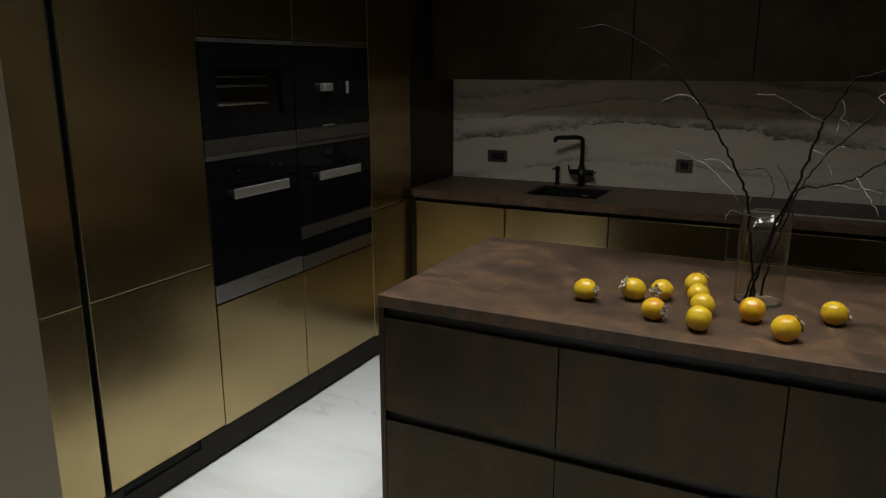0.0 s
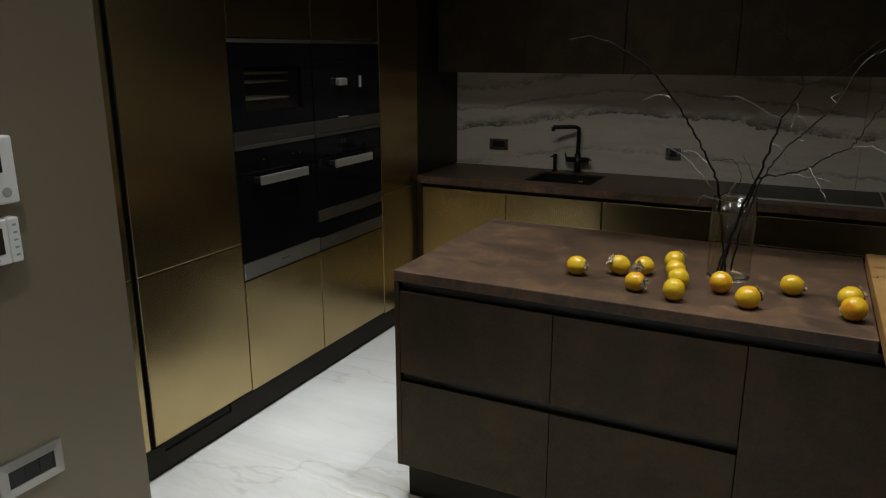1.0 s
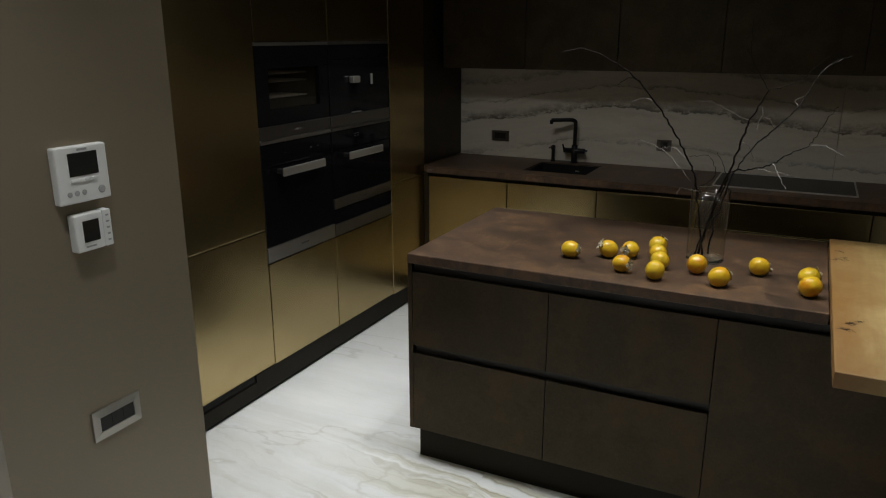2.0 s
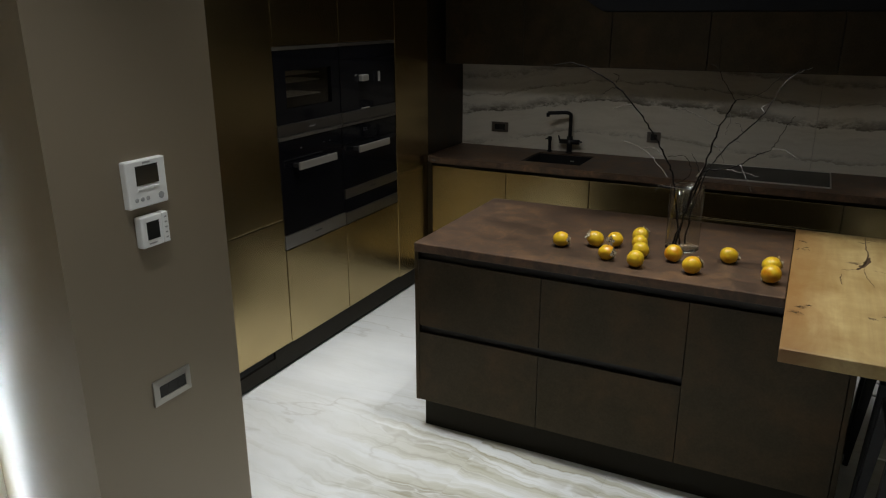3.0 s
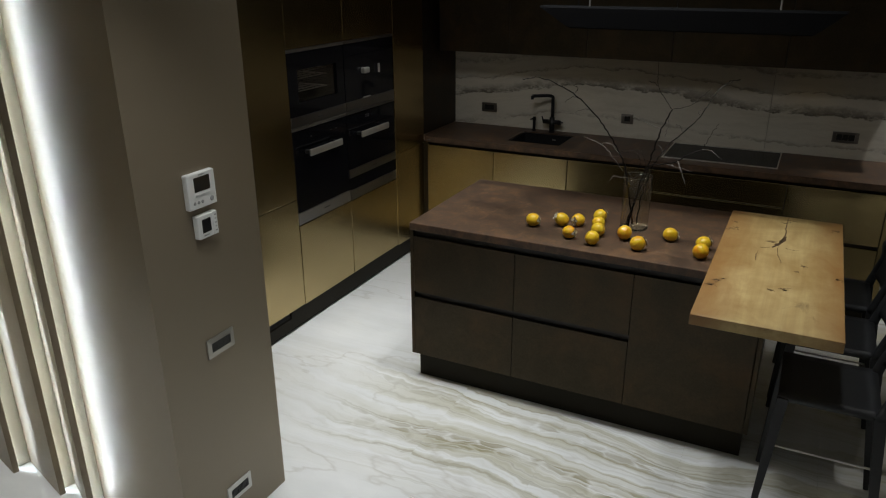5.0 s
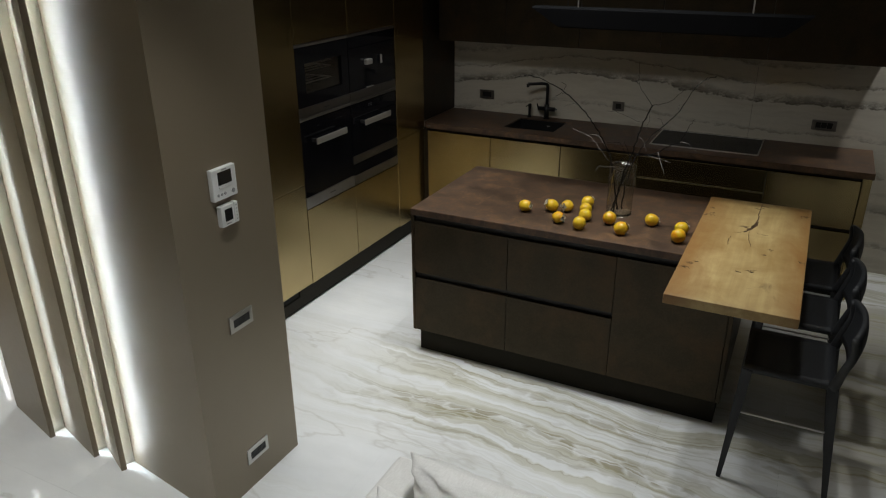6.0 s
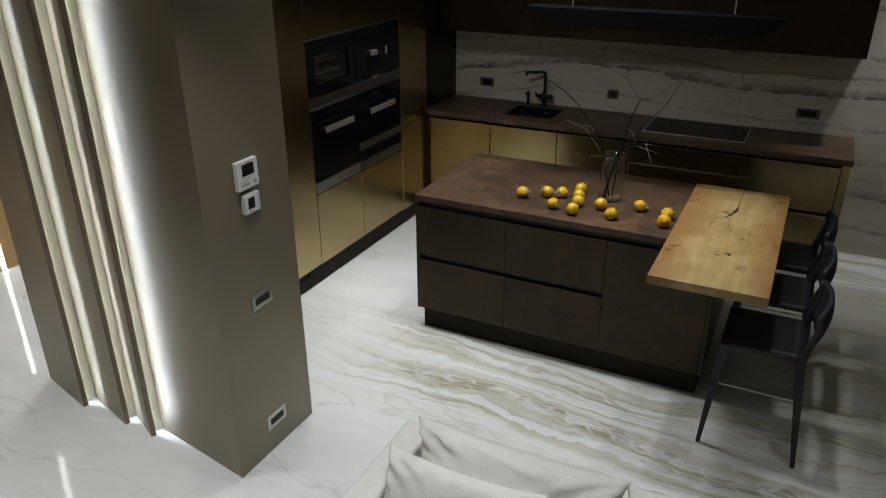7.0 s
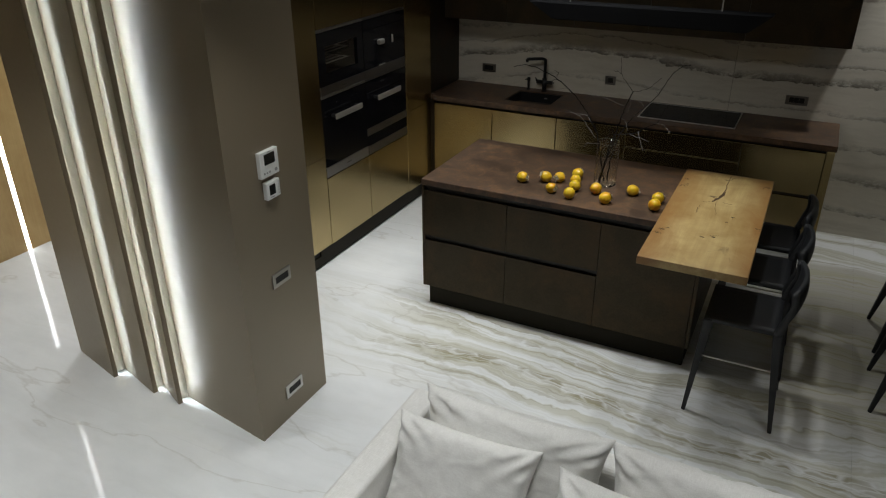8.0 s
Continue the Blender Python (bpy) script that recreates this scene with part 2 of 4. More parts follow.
def wood_material(name, light, dark, along, knots=True):
    """Oiled oak with grain along one axis, knots and cracks."""
    m, nt, b = material(name)
    s = [9.0, 9.0, 9.0]
    s[along] = 0.8
    v = where(nt, tuple(s))
    grain = noise_of(nt, v, 1.6, 7, 0.62, 1.2)
    t = [70.0, 70.0, 70.0]
    t[along] = 2.5
    fibre = noise_of(nt, where(nt, tuple(t)), 1.0, 3)
    tone = noise_of(nt, where(nt), 4.5, 6, 0.62, 0.5)
    c = ramp(nt, calc(nt, "MULTIPLY_ADD", grain, 0.4, calc(nt, "MULTIPLY", tone, 0.6)), [(0.36, dark), (0.62, light)])
    c = mix(nt, calc(nt, "MULTIPLY", fibre, 0.45), c, tuple(x * 0.72 for x in dark))
    if knots:
        q = [5.0, 5.0, 5.0]
        q[along] = 2.2
        spots = ramp(nt, noise_of(nt, where(nt, tuple(q)), 1.25, 5, 0.6, 0.9), [(0.66, 0.0), (0.74, 0.75)])
        c = mix(nt, spots, c, (0.075, 0.04, 0.018))
        # the heartwood darkens in ragged orange-brown blooms along both long edges
        sep = nt.nodes.new("ShaderNodeSeparateXYZ")
        nt.links.new(where(nt), sep.inputs[0])
        side = calc(nt, "ABSOLUTE", calc(nt, "SUBTRACT", sep.outputs[0], 0.645))
        ragged = calc(nt, "MULTIPLY_ADD", noise_of(nt, where(nt, (7, 3.2, 7)), 1.0, 6, 0.65, 0.6), 0.5, calc(nt, "MULTIPLY", side, 1.6))
        c = mix(nt, ramp(nt, ragged, [(0.40, 0.0), (0.66, 0.8)]), c, (0.25, 0.115, 0.03))
    nt.links.new(c, b.inputs["Base Color"])
    nt.links.new(calc(nt, "MULTIPLY_ADD", grain, 0.2, 0.36), b.inputs["Roughness"])
    bump(nt, b, fibre, 0.12, 0.001)
    return m


def glass_material(name, tint=(1, 1, 1), rough=0.0):
    m, nt, b = material(name)
    b.inputs["Base Color"].default_value = (*tint, 1)
    b.inputs["Transmission Weight"].default_value = 1.0
    b.inputs["Roughness"].default_value = rough
    b.inputs["IOR"].default_value = 1.46
    return m


def thin_glass_material():
    """A thin clear wall: see-through, with gloss that grows at grazing angles."""
    m, nt, b = material("thin_clear_glass")
    nt.nodes.remove(b)
    clear, gloss, both = nt.nodes.new("ShaderNodeBsdfTransparent"), nt.nodes.new("ShaderNodeBsdfGlossy"), nt.nodes.new("ShaderNodeMixShader")
    clear.inputs["Color"].default_value = (0.94, 0.945, 0.925, 1)
    gloss.inputs["Roughness"].default_value = 0.02
    rim = node(nt, "ShaderNodeLayerWeight", Blend=0.5)
    nt.links.new(calc(nt, "MULTIPLY_ADD", calc(nt, "POWER", rim.outputs["Facing"], 3.0), 0.55, 0.03), both.inputs[0])
    nt.links.new(clear.outputs[0], both.inputs[1])
    nt.links.new(gloss.outputs[0], both.inputs[2])
    nt.links.new(both.outputs[0], nt.nodes["Material Output"].inputs["Surface"])
    return m


def glow_material(name, color, strength):
    m, nt, b = material(name)
    b.inputs["Base Color"].default_value = (0.8, 0.8, 0.8, 1)
    b.inputs["Emission Color"].default_value = (*color, 1)
    b.inputs["Emission Strength"].default_value = strength
    return m


def fruit_material():
    m, nt, b = material("persimmon_skin")
    v = where(nt, local=True)
    info = nt.nodes.new("ShaderNodeObjectInfo")
    blotch = noise_of(nt, v, 16, 5, 0.6)
    tone = calc(nt, "MULTIPLY_ADD", info.outputs["Random"], 0.22, calc(nt, "MULTIPLY", blotch, 0.85))
    c = ramp(nt, tone, [(0.30, (0.60, 0.17, 0.008)), (0.42, (0.68, 0.33, 0.012)), (0.52, (0.70, 0.43, 0.018)), (0.85, (0.70, 0.49, 0.03))])
    specks = ramp(nt, noise_of(nt, v, 160, 2), [(0.66, 0.0), (0.74, 0.5)])
    nt.links.new(mix(nt, specks, c, (0.30, 0.11, 0.015)), b.inputs["Base Color"])
    b.inputs["Roughness"].default_value = 0.30
    b.inputs["Subsurface Weight"].default_value = 0.05
    b.inputs["Subsurface Radius"].default_value = (0.01, 0.004, 0.001)
    bump(nt, b, blotch, 0.15, 0.002)
    return m


def linen_material():
    m, nt, b = material("white_linen")
    v = where(nt)
    slub = noise_of(nt, where(nt, (260, 40, 260)), 1.0, 3)
    warp = noise_of(nt, where(nt, (40, 260, 60)), 1.0, 3)
    wear = noise_of(nt, v, 7, 5, 0.65)
    c = ramp(nt, calc(nt, "MULTIPLY_ADD", slub, 0.4, calc(nt, "MULTIPLY_ADD", warp, 0.3, calc(nt, "MULTIPLY", wear, 0.3))), [(0.3, (0.68, 0.665, 0.63)), (0.65, (0.86, 0.85, 0.82))])
    nt.links.new(c, b.inputs["Base Color"])
    b.inputs["Roughness"].default_value = 0.95
    b.inputs["Sheen Weight"].default_value = 0.25
    bump(nt, b, calc(nt, "ADD", slub, warp), 0.35, 0.001)
    return m


BRASS = brass_material()
BRONZE = bronze_material("dark_bronze_front", (0.030, 0.0238, 0.0148), (0.054, 0.042, 0.026), (0.086, 0.048, 0.022), 0.42, 0.8)
TOP = oxide_material()
ONYX, MARBLE = onyx_material(), travertine_material()
OAK = wood_material("oak_slab", (0.56, 0.42, 0.185), (0.34, 0.21, 0.07), 1)
OAKWALL = wood_material("oak_wall", (0.62, 0.44, 0.20), (0.50, 0.33, 0.13), 2, False)
TAUPE = plain("taupe_paint", (0.258, 0.212, 0.150), 0.42, 0.25, 0.05, 6, 0.02)
# slot returns get a paler tone to stand for bounced light
SLOTLIT = plain("lit_slot_tone", (0.70, 0.69, 0.64), 0.5, 0, 0.04)
# unseen ceiling and far walls, toned by the light they bounce back
CEILING = plain("ceiling_paint", (0.74, 0.73, 0.70), 0.8, 0, 0.04)
FARWALL = plain("far_wall_paint", (0.42, 0.39, 0.34), 0.7, 0, 0.06)
GROUT = plain("pale_grout", (0.55, 0.54, 0.51), 0.8)
HOODBLACK = plain("satin_black_paint", (0.006, 0.006, 0.0065), 0.85)
HOODBLACK.node_tree.nodes["Principled BSDF"].inputs["Specular IOR Level"].default_value = 0.03
CARCASS = plain("dark_carcass", (0.035, 0.03, 0.026), 0.6)
CHANNEL = plain("black_channel", (0.012, 0.011, 0.010), 0.5)
PLINTH = plain("plinth_bronze", (0.020, 0.017, 0.011), 0.6, 0.2)
PLINTH.node_tree.nodes["Principled BSDF"].inputs["Specular IOR Level"].default_value = 0.15
BLACKGLASS = plain("black_glass", (0.004, 0.004, 0.005), 0.07, 0, 0.05)
BLACKGLASS.node_tree.nodes["Principled BSDF"].inputs["Specular IOR Level"].default_value = 0.22
BADGE = plain("dull_badge", (0.10, 0.095, 0.09), 0.5)
CALYXDARK = plain("calyx_heart", (0.018, 0.012, 0.008), 0.9)
TRIM = plain("steel_trim", (0.36, 0.345, 0.32), 0.36, 1.0, 0.06, 30)
STEEL = plain("brushed_steel", (0.66, 0.64, 0.60), 0.46, 1.0, 0.06, 30)
DARKSTEEL = plain("smoked_steel", (0.23, 0.215, 0.20), 0.36, 1.0, 0.08, 30)
BLACKMETAL = plain("black_metal", (0.02, 0.02, 0.021), 0.38, 0.5)
LEATHER = plain("black_leather", (0.014, 0.015, 0.017), 0.58, 0, 0.15, 60, 0.25, local=True)
WHITEPLASTIC = plain("white_plastic", (0.78, 0.78, 0.76), 0.4, 0, 0.03)
GREYPLASTIC = plain("grey_plastic", (0.35, 0.35, 0.34), 0.5)
PALEFRAME = plain("pale_nickel", (0.62, 0.61, 0.58), 0.4, 0.4, 0.05)
NICKEL = plain("satin_nickel", (0.46, 0.44, 0.40), 0.38, 0.9, 0.06)
SCREEN = plain("dark_screen", (0.02, 0.021, 0.02), 0.15)
CALYX = plain("dry_calyx", (0.44, 0.38, 0.27), 0.85, 0, 0.5, 60, 0.5, local=True)
BARK = plain("dark_bark", (0.011, 0.009, 0.008), 0.8, 0, 0.4, 60, 0.7)
BARK.node_tree.nodes["Principled BSDF"].inputs["Specular IOR Level"].default_value = 0.15
# pale twigs; the tone also stands for highlights along their tops
PALETWIG = plain("pale_twig_tone", (0.16, 0.145, 0.13), 0.75, 0, 0.3, 60, 0.5)
GLASS = thin_glass_material()
BASEGLASS = glass_material("thick_glass", (0.90, 0.96, 0.92))
HOBGLASS = plain("matt_hob_glass", (0.006, 0.006, 0.007), 0.22, 0, 0.05)
HOBGLASS.node_tree.nodes["Principled BSDF"].inputs["Specular IOR Level"].default_value = 0.06
SMOKED = glass_material("smoked_oven_glass", (0.72, 0.66, 0.56))
LED = glow_material("led_strip", (0.84, 1.0, 1.12), 6.0)
LEDLINE = glow_material("led_line", (0.95, 0.98, 1.0), 9.0)
PERSIMMON, LINEN = fruit_material(), linen_material()

# ---- building helpers ----
BASE = {}


def thing(name, at=(0, 0, 0), label="", category="", group="", kind=""):
    ob = new(name)
    ob.empty_display_size = 0.05
    ob.location = at
    BASE[ob] = Vector(at)
    return tagged(ob, label, category, group, kind)


def finish(name, bm, mat, shift=None, smooth=False):
    me = bpy.data.meshes.new(name)
    bmesh.ops.recalc_face_normals(bm, faces=bm.faces)
    if shift is not None:
        bmesh.ops.translate(bm, verts=bm.verts, vec=-shift)
    for f in bm.faces:
        f.smooth = smooth
    bm.to_mesh(me)
    bm.free()
    me.materials.append(mat)
    return new(name, me)


def part(name, bm, mat, parent, label="", smooth=False):
    """One mesh under a thing or a part; bm is in the world's metres when the thing was made at its place."""
    ob = finish(name, bm, mat, BASE[parent], smooth)
    ob.parent = parent
    BASE[ob] = BASE[parent]
    return tagged(ob, label)


def structure(name, bm, mat, label, category, smooth=False):
    ob = finish(name, bm, mat, None, smooth)
    BASE[ob] = Vector((0, 0, 0))
    return tagged(ob, label, category, "", "structure")


def box(x0, x1, y0, y1, z0, z1, bev=0.0, bm=None, seg=1):
    bm = bm or bmesh.new()
    vs = bmesh.ops.create_cube(bm, size=1, matrix=Matrix.LocRotScale(((x0 + x1) / 2, (y0 + y1) / 2, (z0 + z1) / 2), None, (x1 - x0, y1 - y0, z1 - z0)))["verts"]
    if bev:
        bmesh.ops.bevel(bm, geom=list({e for v in vs for e in v.link_edges}), offset=bev, segments=seg, affect="EDGES", profile=0.5)
    return bm


def tube(points, radii, seg=8, bm=None, cap=True):
    """A swept round tube through points, with a radius at each."""
    bm = bm or bmesh.new()
    pts = [Vector(p) for p in points]
    rings, side = [], None
    for i, p in enumerate(pts):
        d = (pts[min(i + 1, len(pts) - 1)] - pts[max(i - 1, 0)]).normalized()
        if side is None:
            side = d.orthogonal().normalized()
        side = (side - d * side.dot(d)).normalized()
        other = d.cross(side)
        rings.append([bm.verts.new(p + radii[i] * (side * math.cos(a) + other * math.sin(a))) for a in (2 * math.pi * k / seg for k in range(seg))])
    for a, b in zip(rings, rings[1:]):
        for k in range(seg):
            bm.faces.new((a[k], a[(k + 1) % seg], b[(k + 1) % seg], b[k]))
    if cap:
        bm.faces.new(rings[0][::-1])
        bm.faces.new(rings[-1])
    return bm


def lathe(profile, at, seg=32, bm=None, closed=False):
    """A turned body from (radius, height) pairs."""
    bm = bm or bmesh.new()
    x, y, z = at
    rings = [[bm.verts.new((x + r * math.cos(a), y + r * math.sin(a), z + h)) for a in (2 * math.pi * k / seg for k in range(seg))] for r, h in profile]
    pairs = list(zip(rings, rings[1:])) + ([(rings[-1], rings[0])] if closed else [])
    for a, b in pairs:
        for k in range(seg):
            bm.faces.new((a[k], a[(k + 1) % seg], b[(k + 1) % seg], b[k]))
    if not closed:
        bm.faces.new(rings[0][::-1])
        bm.faces.new(rings[-1])
    return bm


def prism(outline, z0, z1, bm=None):
    """An upright body over a ground outline."""
    bm = bm or bmesh.new()
    lo, hi = [[bm.verts.new((x, y, z)) for x, y in outline] for z in (z0, z1)]
    for k in range(len(outline)):
        n = (k + 1) % len(outline)
        bm.faces.new((lo[k], lo[n], hi[n], hi[k]))
    bm.faces.new(lo[::-1])
    bm.faces.new(hi)
    return bm


def smoothed(points, steps=5):
    """Catmull-Rom through points."""
    pts = [Vector(p) for p in points]
    pts = [2 * pts[0] - pts[1], *pts, 2 * pts[-1] - pts[-2]]
    out = []
    for a, b, c, d in zip(pts, pts[1:], pts[2:], pts[3:]):
        for k in range(steps):
            t = k / steps
            out.append(0.5 * (2 * b + (c - a) * t + (2 * a - 5 * b + 4 * c - d) * t * t + (3 * b - a - 3 * c + d) * t ** 3))
    return out + [pts[-2]]


# ---- the room ----
TALLX, WALLY = -2.138, 4.47
structure("floor", box(-6.0, 6.0, -7.0, 6.0, -0.14, -0.022), GROUT, "polished white onyx slab floor with olive-taupe veins", "floor")
structure("ceiling", box(-6.0, 6.0, -7.0, 6.0, CEIL, CEIL + 0.15), CEILING, "unseen painted ceiling", "ceiling")
structure("wall_north", box(-2.95, 6.0, WALLY + 0.02, WALLY + 0.2, 0.0, CEIL), FARWALL, "kitchen wall behind the marble cladding", "wall")
structure("wall_west", box(-4.72, -4.52, -7.0, 6.0, 0.0, CEIL), FARWALL, "wall behind the oak cladding", "wall")
# the next three walls are unseen, added to close the room and return light
structure("wall_east", box(5.6, 5.8, -7.0, 6.0, 0.0, CEIL), FARWALL, "unseen wall closing the dining side", "wall")
structure("wall_south", box(-6.0, 6.0, -6.6, -6.4, 0.0, CEIL), FARWALL, "unseen wall closing the living side", "wall")
structure("wall_corridor", box(-4.5, -2.97, 5.2, 5.4, 0.0, CEIL), FARWALL, "unseen end wall closing the corridor", "wall")
structure("wall_behind_cabinets", box(-2.95, -2.80, 0.93, WALLY + 0.02, 0.0, CEIL), FARWALL, "wall behind the tall cabinets", "wall")

# marble cladding of the kitchen wall
clad = thing("marble_cladding", (0, WALLY, 0), "grey-beige polished marble slabs with dark veins", "wall cladding", "", "structure")
for x0, x1 in ((-2.20, 0.396), (0.399, 3.2), (3.203, 5.59)):
    part("slab", box(x0, x1, WALLY, WALLY + 0.02, 0.0, CEIL - 0.002, 0.001), MARBLE, clad)

# louvred column of overlapping tilted panels with light behind each leading edge
column = thing("column", (-1.27, 0.235, 0), "taupe satin column with overlapping backlit panels", "column", "", "structure")
FACE = -1.266
part("shaft", prism([(FACE, 0.236), (FACE, 0.815), (-2.93, 0.92), (-2.93, 0.50), (-2.10, 0.51), (-1.955, 0.475), (-1.924, 0.347)], 0.0, CEIL - 0.002), TAUPE, column)
# each panel: a thin tilted plate (start, tip) with a lip on its leading edge that hides a light strip,
# and a return that closes the slot behind the strip; reach is the slot's depth to the next surface
for sx, sy, tx, ty, reach in ((-2.150, 0.370, -1.915, 0.264, 0.069), (-2.48, 0.380, -2.123, 0.276, 0.080), (-2.885, 0.39, -2.459, 0.282, 0.087)):
    tip = Vector((tx, ty))
    d = (tip - Vector((sx, sy))).normalized()
    n = Vector((-d.y, d.x))
    long = (tip - Vector((sx, sy))).length

    def bar(u0, u1, v0, v1, z0=0.0, z1=CEIL - 0.002):
        """An upright bar; u runs back from the tip, v into the slot."""
        return prism([tuple(tip - d * u + n * v) for u, v in ((u1, v0), (u0, v0), (u0, v1), (u1, v1))], z0, z1)

    p = part("panel", prism([tuple(tip - d * u + n * v) for u, v in ((long, 0), (0, 0), (0, 0.026), (0.010, 0.026), (0.010, 0.008), (long, 0.008))], 0.0, CEIL - 0.002), TAUPE, column)
    part("slot_back", bar(0.0375, 0.0415, 0.009, reach + 0.006), SLOTLIT, p, "slot return, toned pale for the light in it")
    strip = bar(0.0362, 0.0372, 0.0085, 0.0165, 0.004, CEIL - 0.01)
    # the strip's light, thrown along the panel over the next surface
    data = bpy.data.lights.new("strip_lamp", "AREA")
    data.shape, data.size, data.size_y, data.energy, data.color = "RECTANGLE", 0.008, CEIL - 0.03, 5.4, (0.84, 1.0, 1.12)
    lamp = new("strip_lamp", data)
    at = tip - d * 0.0358 + n * 0.0125
    ahead = Vector((d.x, d.y, 0))
    up = Vector((0, 0, 1))
    lamp.matrix_world = Matrix.Translation((at.x, at.y, CEIL / 2)) @ Matrix((up.cross(-ahead), up, -ahead)).transposed().to_4x4()
    part("led_strip", strip, LED, p, "glowing white strip")

# oak wall with light lines
oakwall = thing("oak_cladding", (-4.5, 1.0, 0), "golden oak veneer cladding with a vertical light line", "wall cladding", "", "structure")
for y0, y1 in ((-2.0, -0.62), (-0.615, 0.27), (0.275, 1.200), (1.236, 2.3), (2.305, 3.5), (3.505, 5.19)):
    part("panel", box(-4.52, -4.5, y0, y1, 0.0, CEIL - 0.002, 0.001), OAKWALL, oakwall)
for z0, z1 in ((0.004, 0.97), (1.88, CEIL - 0.02)):
    part("light_line", box(-4.52, -4.503, 1.202, 1.234, z0, z1), LEDLINE, oakwall, "glowing white line")
part("blank_line", box(-4.52, -4.503, 1.202, 1.234, 0.972, 1.878), OAKWALL, oakwall)


# ---- tall cabinets ----
def front(name, parent, mat, x0, x1, y0, y1, z0, z1, label=""):
    return part(name, box(x0, x1, y0, y1, z0, z1, 0.0028, None, 2), mat, parent, label)


TOPZ = 2.96
GAPW = 0.0015
F0, F1 = TALLX - 0.02, TALLX


def tall_body(parent, y0, y1, z0=0.14, z1=TOPZ):
    part("body", box(-2.79, F0 - 0.003, y0, y1, z0, z1), CARCASS, parent)


def tall_unit(y0, y1, splits, label):
    c = thing("tall_cabinet", (TALLX, (y0 + y1) / 2, 0.14), label, "cabinet", "tall cabinets")
    tall_body(c, y0, y1)
    for z0, z1 in zip(splits, splits[1:]):
        front("door", c, BRASS, F0, F1, y0 + GAPW, y1 - GAPW, z0 + 0.002, z1 - 0.002)
    return c


fridge_label = "brushed brass tall cabinet with a split door"
tall_unit(0.95, 1.550, (0.15, 0.876, TOPZ), fridge_label)
tall_unit(1.576, 2.169, (0.15, 0.876, TOPZ), fridge_label)
tall_unit(3.408, 3.868, (0.135, 0.888, TOPZ), fridge_label)
grip = thing("grip_channel", (TALLX, 1.563, 0.14), "black vertical grip channel between tall doors", "grip channel")
part("back", box(-2.19, -2.18, 1.5505, 1.5755, 0.15, TOPZ), CHANNEL, grip)
for y in (1.5507, 1.5737):
    part("side", box(-2.179, -2.140, y, y + 0.0017, 0.15, TOPZ), CHANNEL, grip)
filler = thing("tall_filler", (TALLX, 4.17, 0.0), "dark bronze filler panel in the kitchen corner", "panel")
part("panel", box(-2.79, TALLX - 0.002, 3.871, WALLY - 0.002, 0.952, TOPZ, 0.0015), BRONZE, filler)


def oven_cabinet(y0, y1, label):
    c = thing("oven_cabinet", (TALLX, (y0 + y1) / 2, 0.14), label, "cabinet", "oven cabinets")
    part("back", box(-2.79, -2.74, y0, y1, 0.14, TOPZ), CARCASS, c)
    for a, b in ((y0, y0 + 0.016), (y1 - 0.016, y1)):
        part("side", box(-2.738, F0 - 0.003, a, b, 0.14, TOPZ), CARCASS, c)
    part("shelf", box(-2.738, F0 - 0.003, y0 + 0.017, y1 - 0.017, 0.675, 0.695), CARCASS, c)
    part("shelf", box(-2.738, F0 - 0.003, y0 + 0.017, y1 - 0.017, 1.788, 1.808), CARCASS, c)
    front("lower_door", c, BRASS, F0, F1, y0 + GAPW, y1 - GAPW, 0.147, 0.694)
    front("upper_door", c, BRASS, F0, F1, y0 + GAPW, y1 - GAPW, 1.788, TOPZ)
    return c


Y2, Y3, Y4 = 2.171, 2.768, 3.405
oven_cabinet(Y2, Y3 - 0.003, "brushed brass cabinet around two built-in ovens")
oven_cabinet(Y3, Y4, "brushed brass cabinet around coffee machine and oven")


def plate(y0, y1, z0, z1, x1=TALLX - 0.004, x0=TALLX - 0.03, bev=0.0015):
    return box(x0, x1, y0, y1, z0, z1, bev)


def appliance_case(t, y0, y1, z0, z1):
    part("case", box(-2.70, TALLX - 0.034, y0 + 0.02, y1 - 0.02, z0 + 0.004, z1 - 0.004), CARCASS, t)


def bar_handle(t, y0, y1, zc):
    h = part("handle", box(TALLX + 0.042, TALLX + 0.054, y0, y1, zc - 0.021, zc + 0.021, 0.003, None, 2), STEEL, t, "brushed steel bar handle")
    for y in (y0 + 0.012, y1 - 0.03):
        part("bracket", box(TALLX - 0.004, TALLX + 0.042, y, y + 0.018, zc - 0.012, zc + 0.012, 0.002), CHANNEL, h)


def window_frame(t, name, y0, y1, z0, z1, wy0, wy1, wz0, wz1):
    """A black glass door with a real opening."""
    bm = bmesh.new()
    x0, x1 = TALLX - 0.03, TALLX - 0.004
    loops = [[bm.verts.new((x, y, z)) for y, z in ((a, c), (b, c), (b, d), (a, d))] for x, a, b, c, d in ((x0, y0, y1, z0, z1), (x1, y0, y1, z0, z1), (x1, wy0, wy1, wz0, wz1), (x0, wy0, wy1, wz0, wz1))]
    for r, q in zip(loops, loops[1:] + loops[:1]):
        for k in range(4):
            bm.faces.new((r[k], r[(k + 1) % 4], q[(k + 1) % 4], q[k]))
    door = part(name, bm, BLACKGLASS, t)
    pane = part("window", box(x0 + 0.006, x0 + 0.012, wy0, wy1, wz0, wz1), SMOKED, door, "smoked glass window")
    pane.visible_shadow = False
    return door


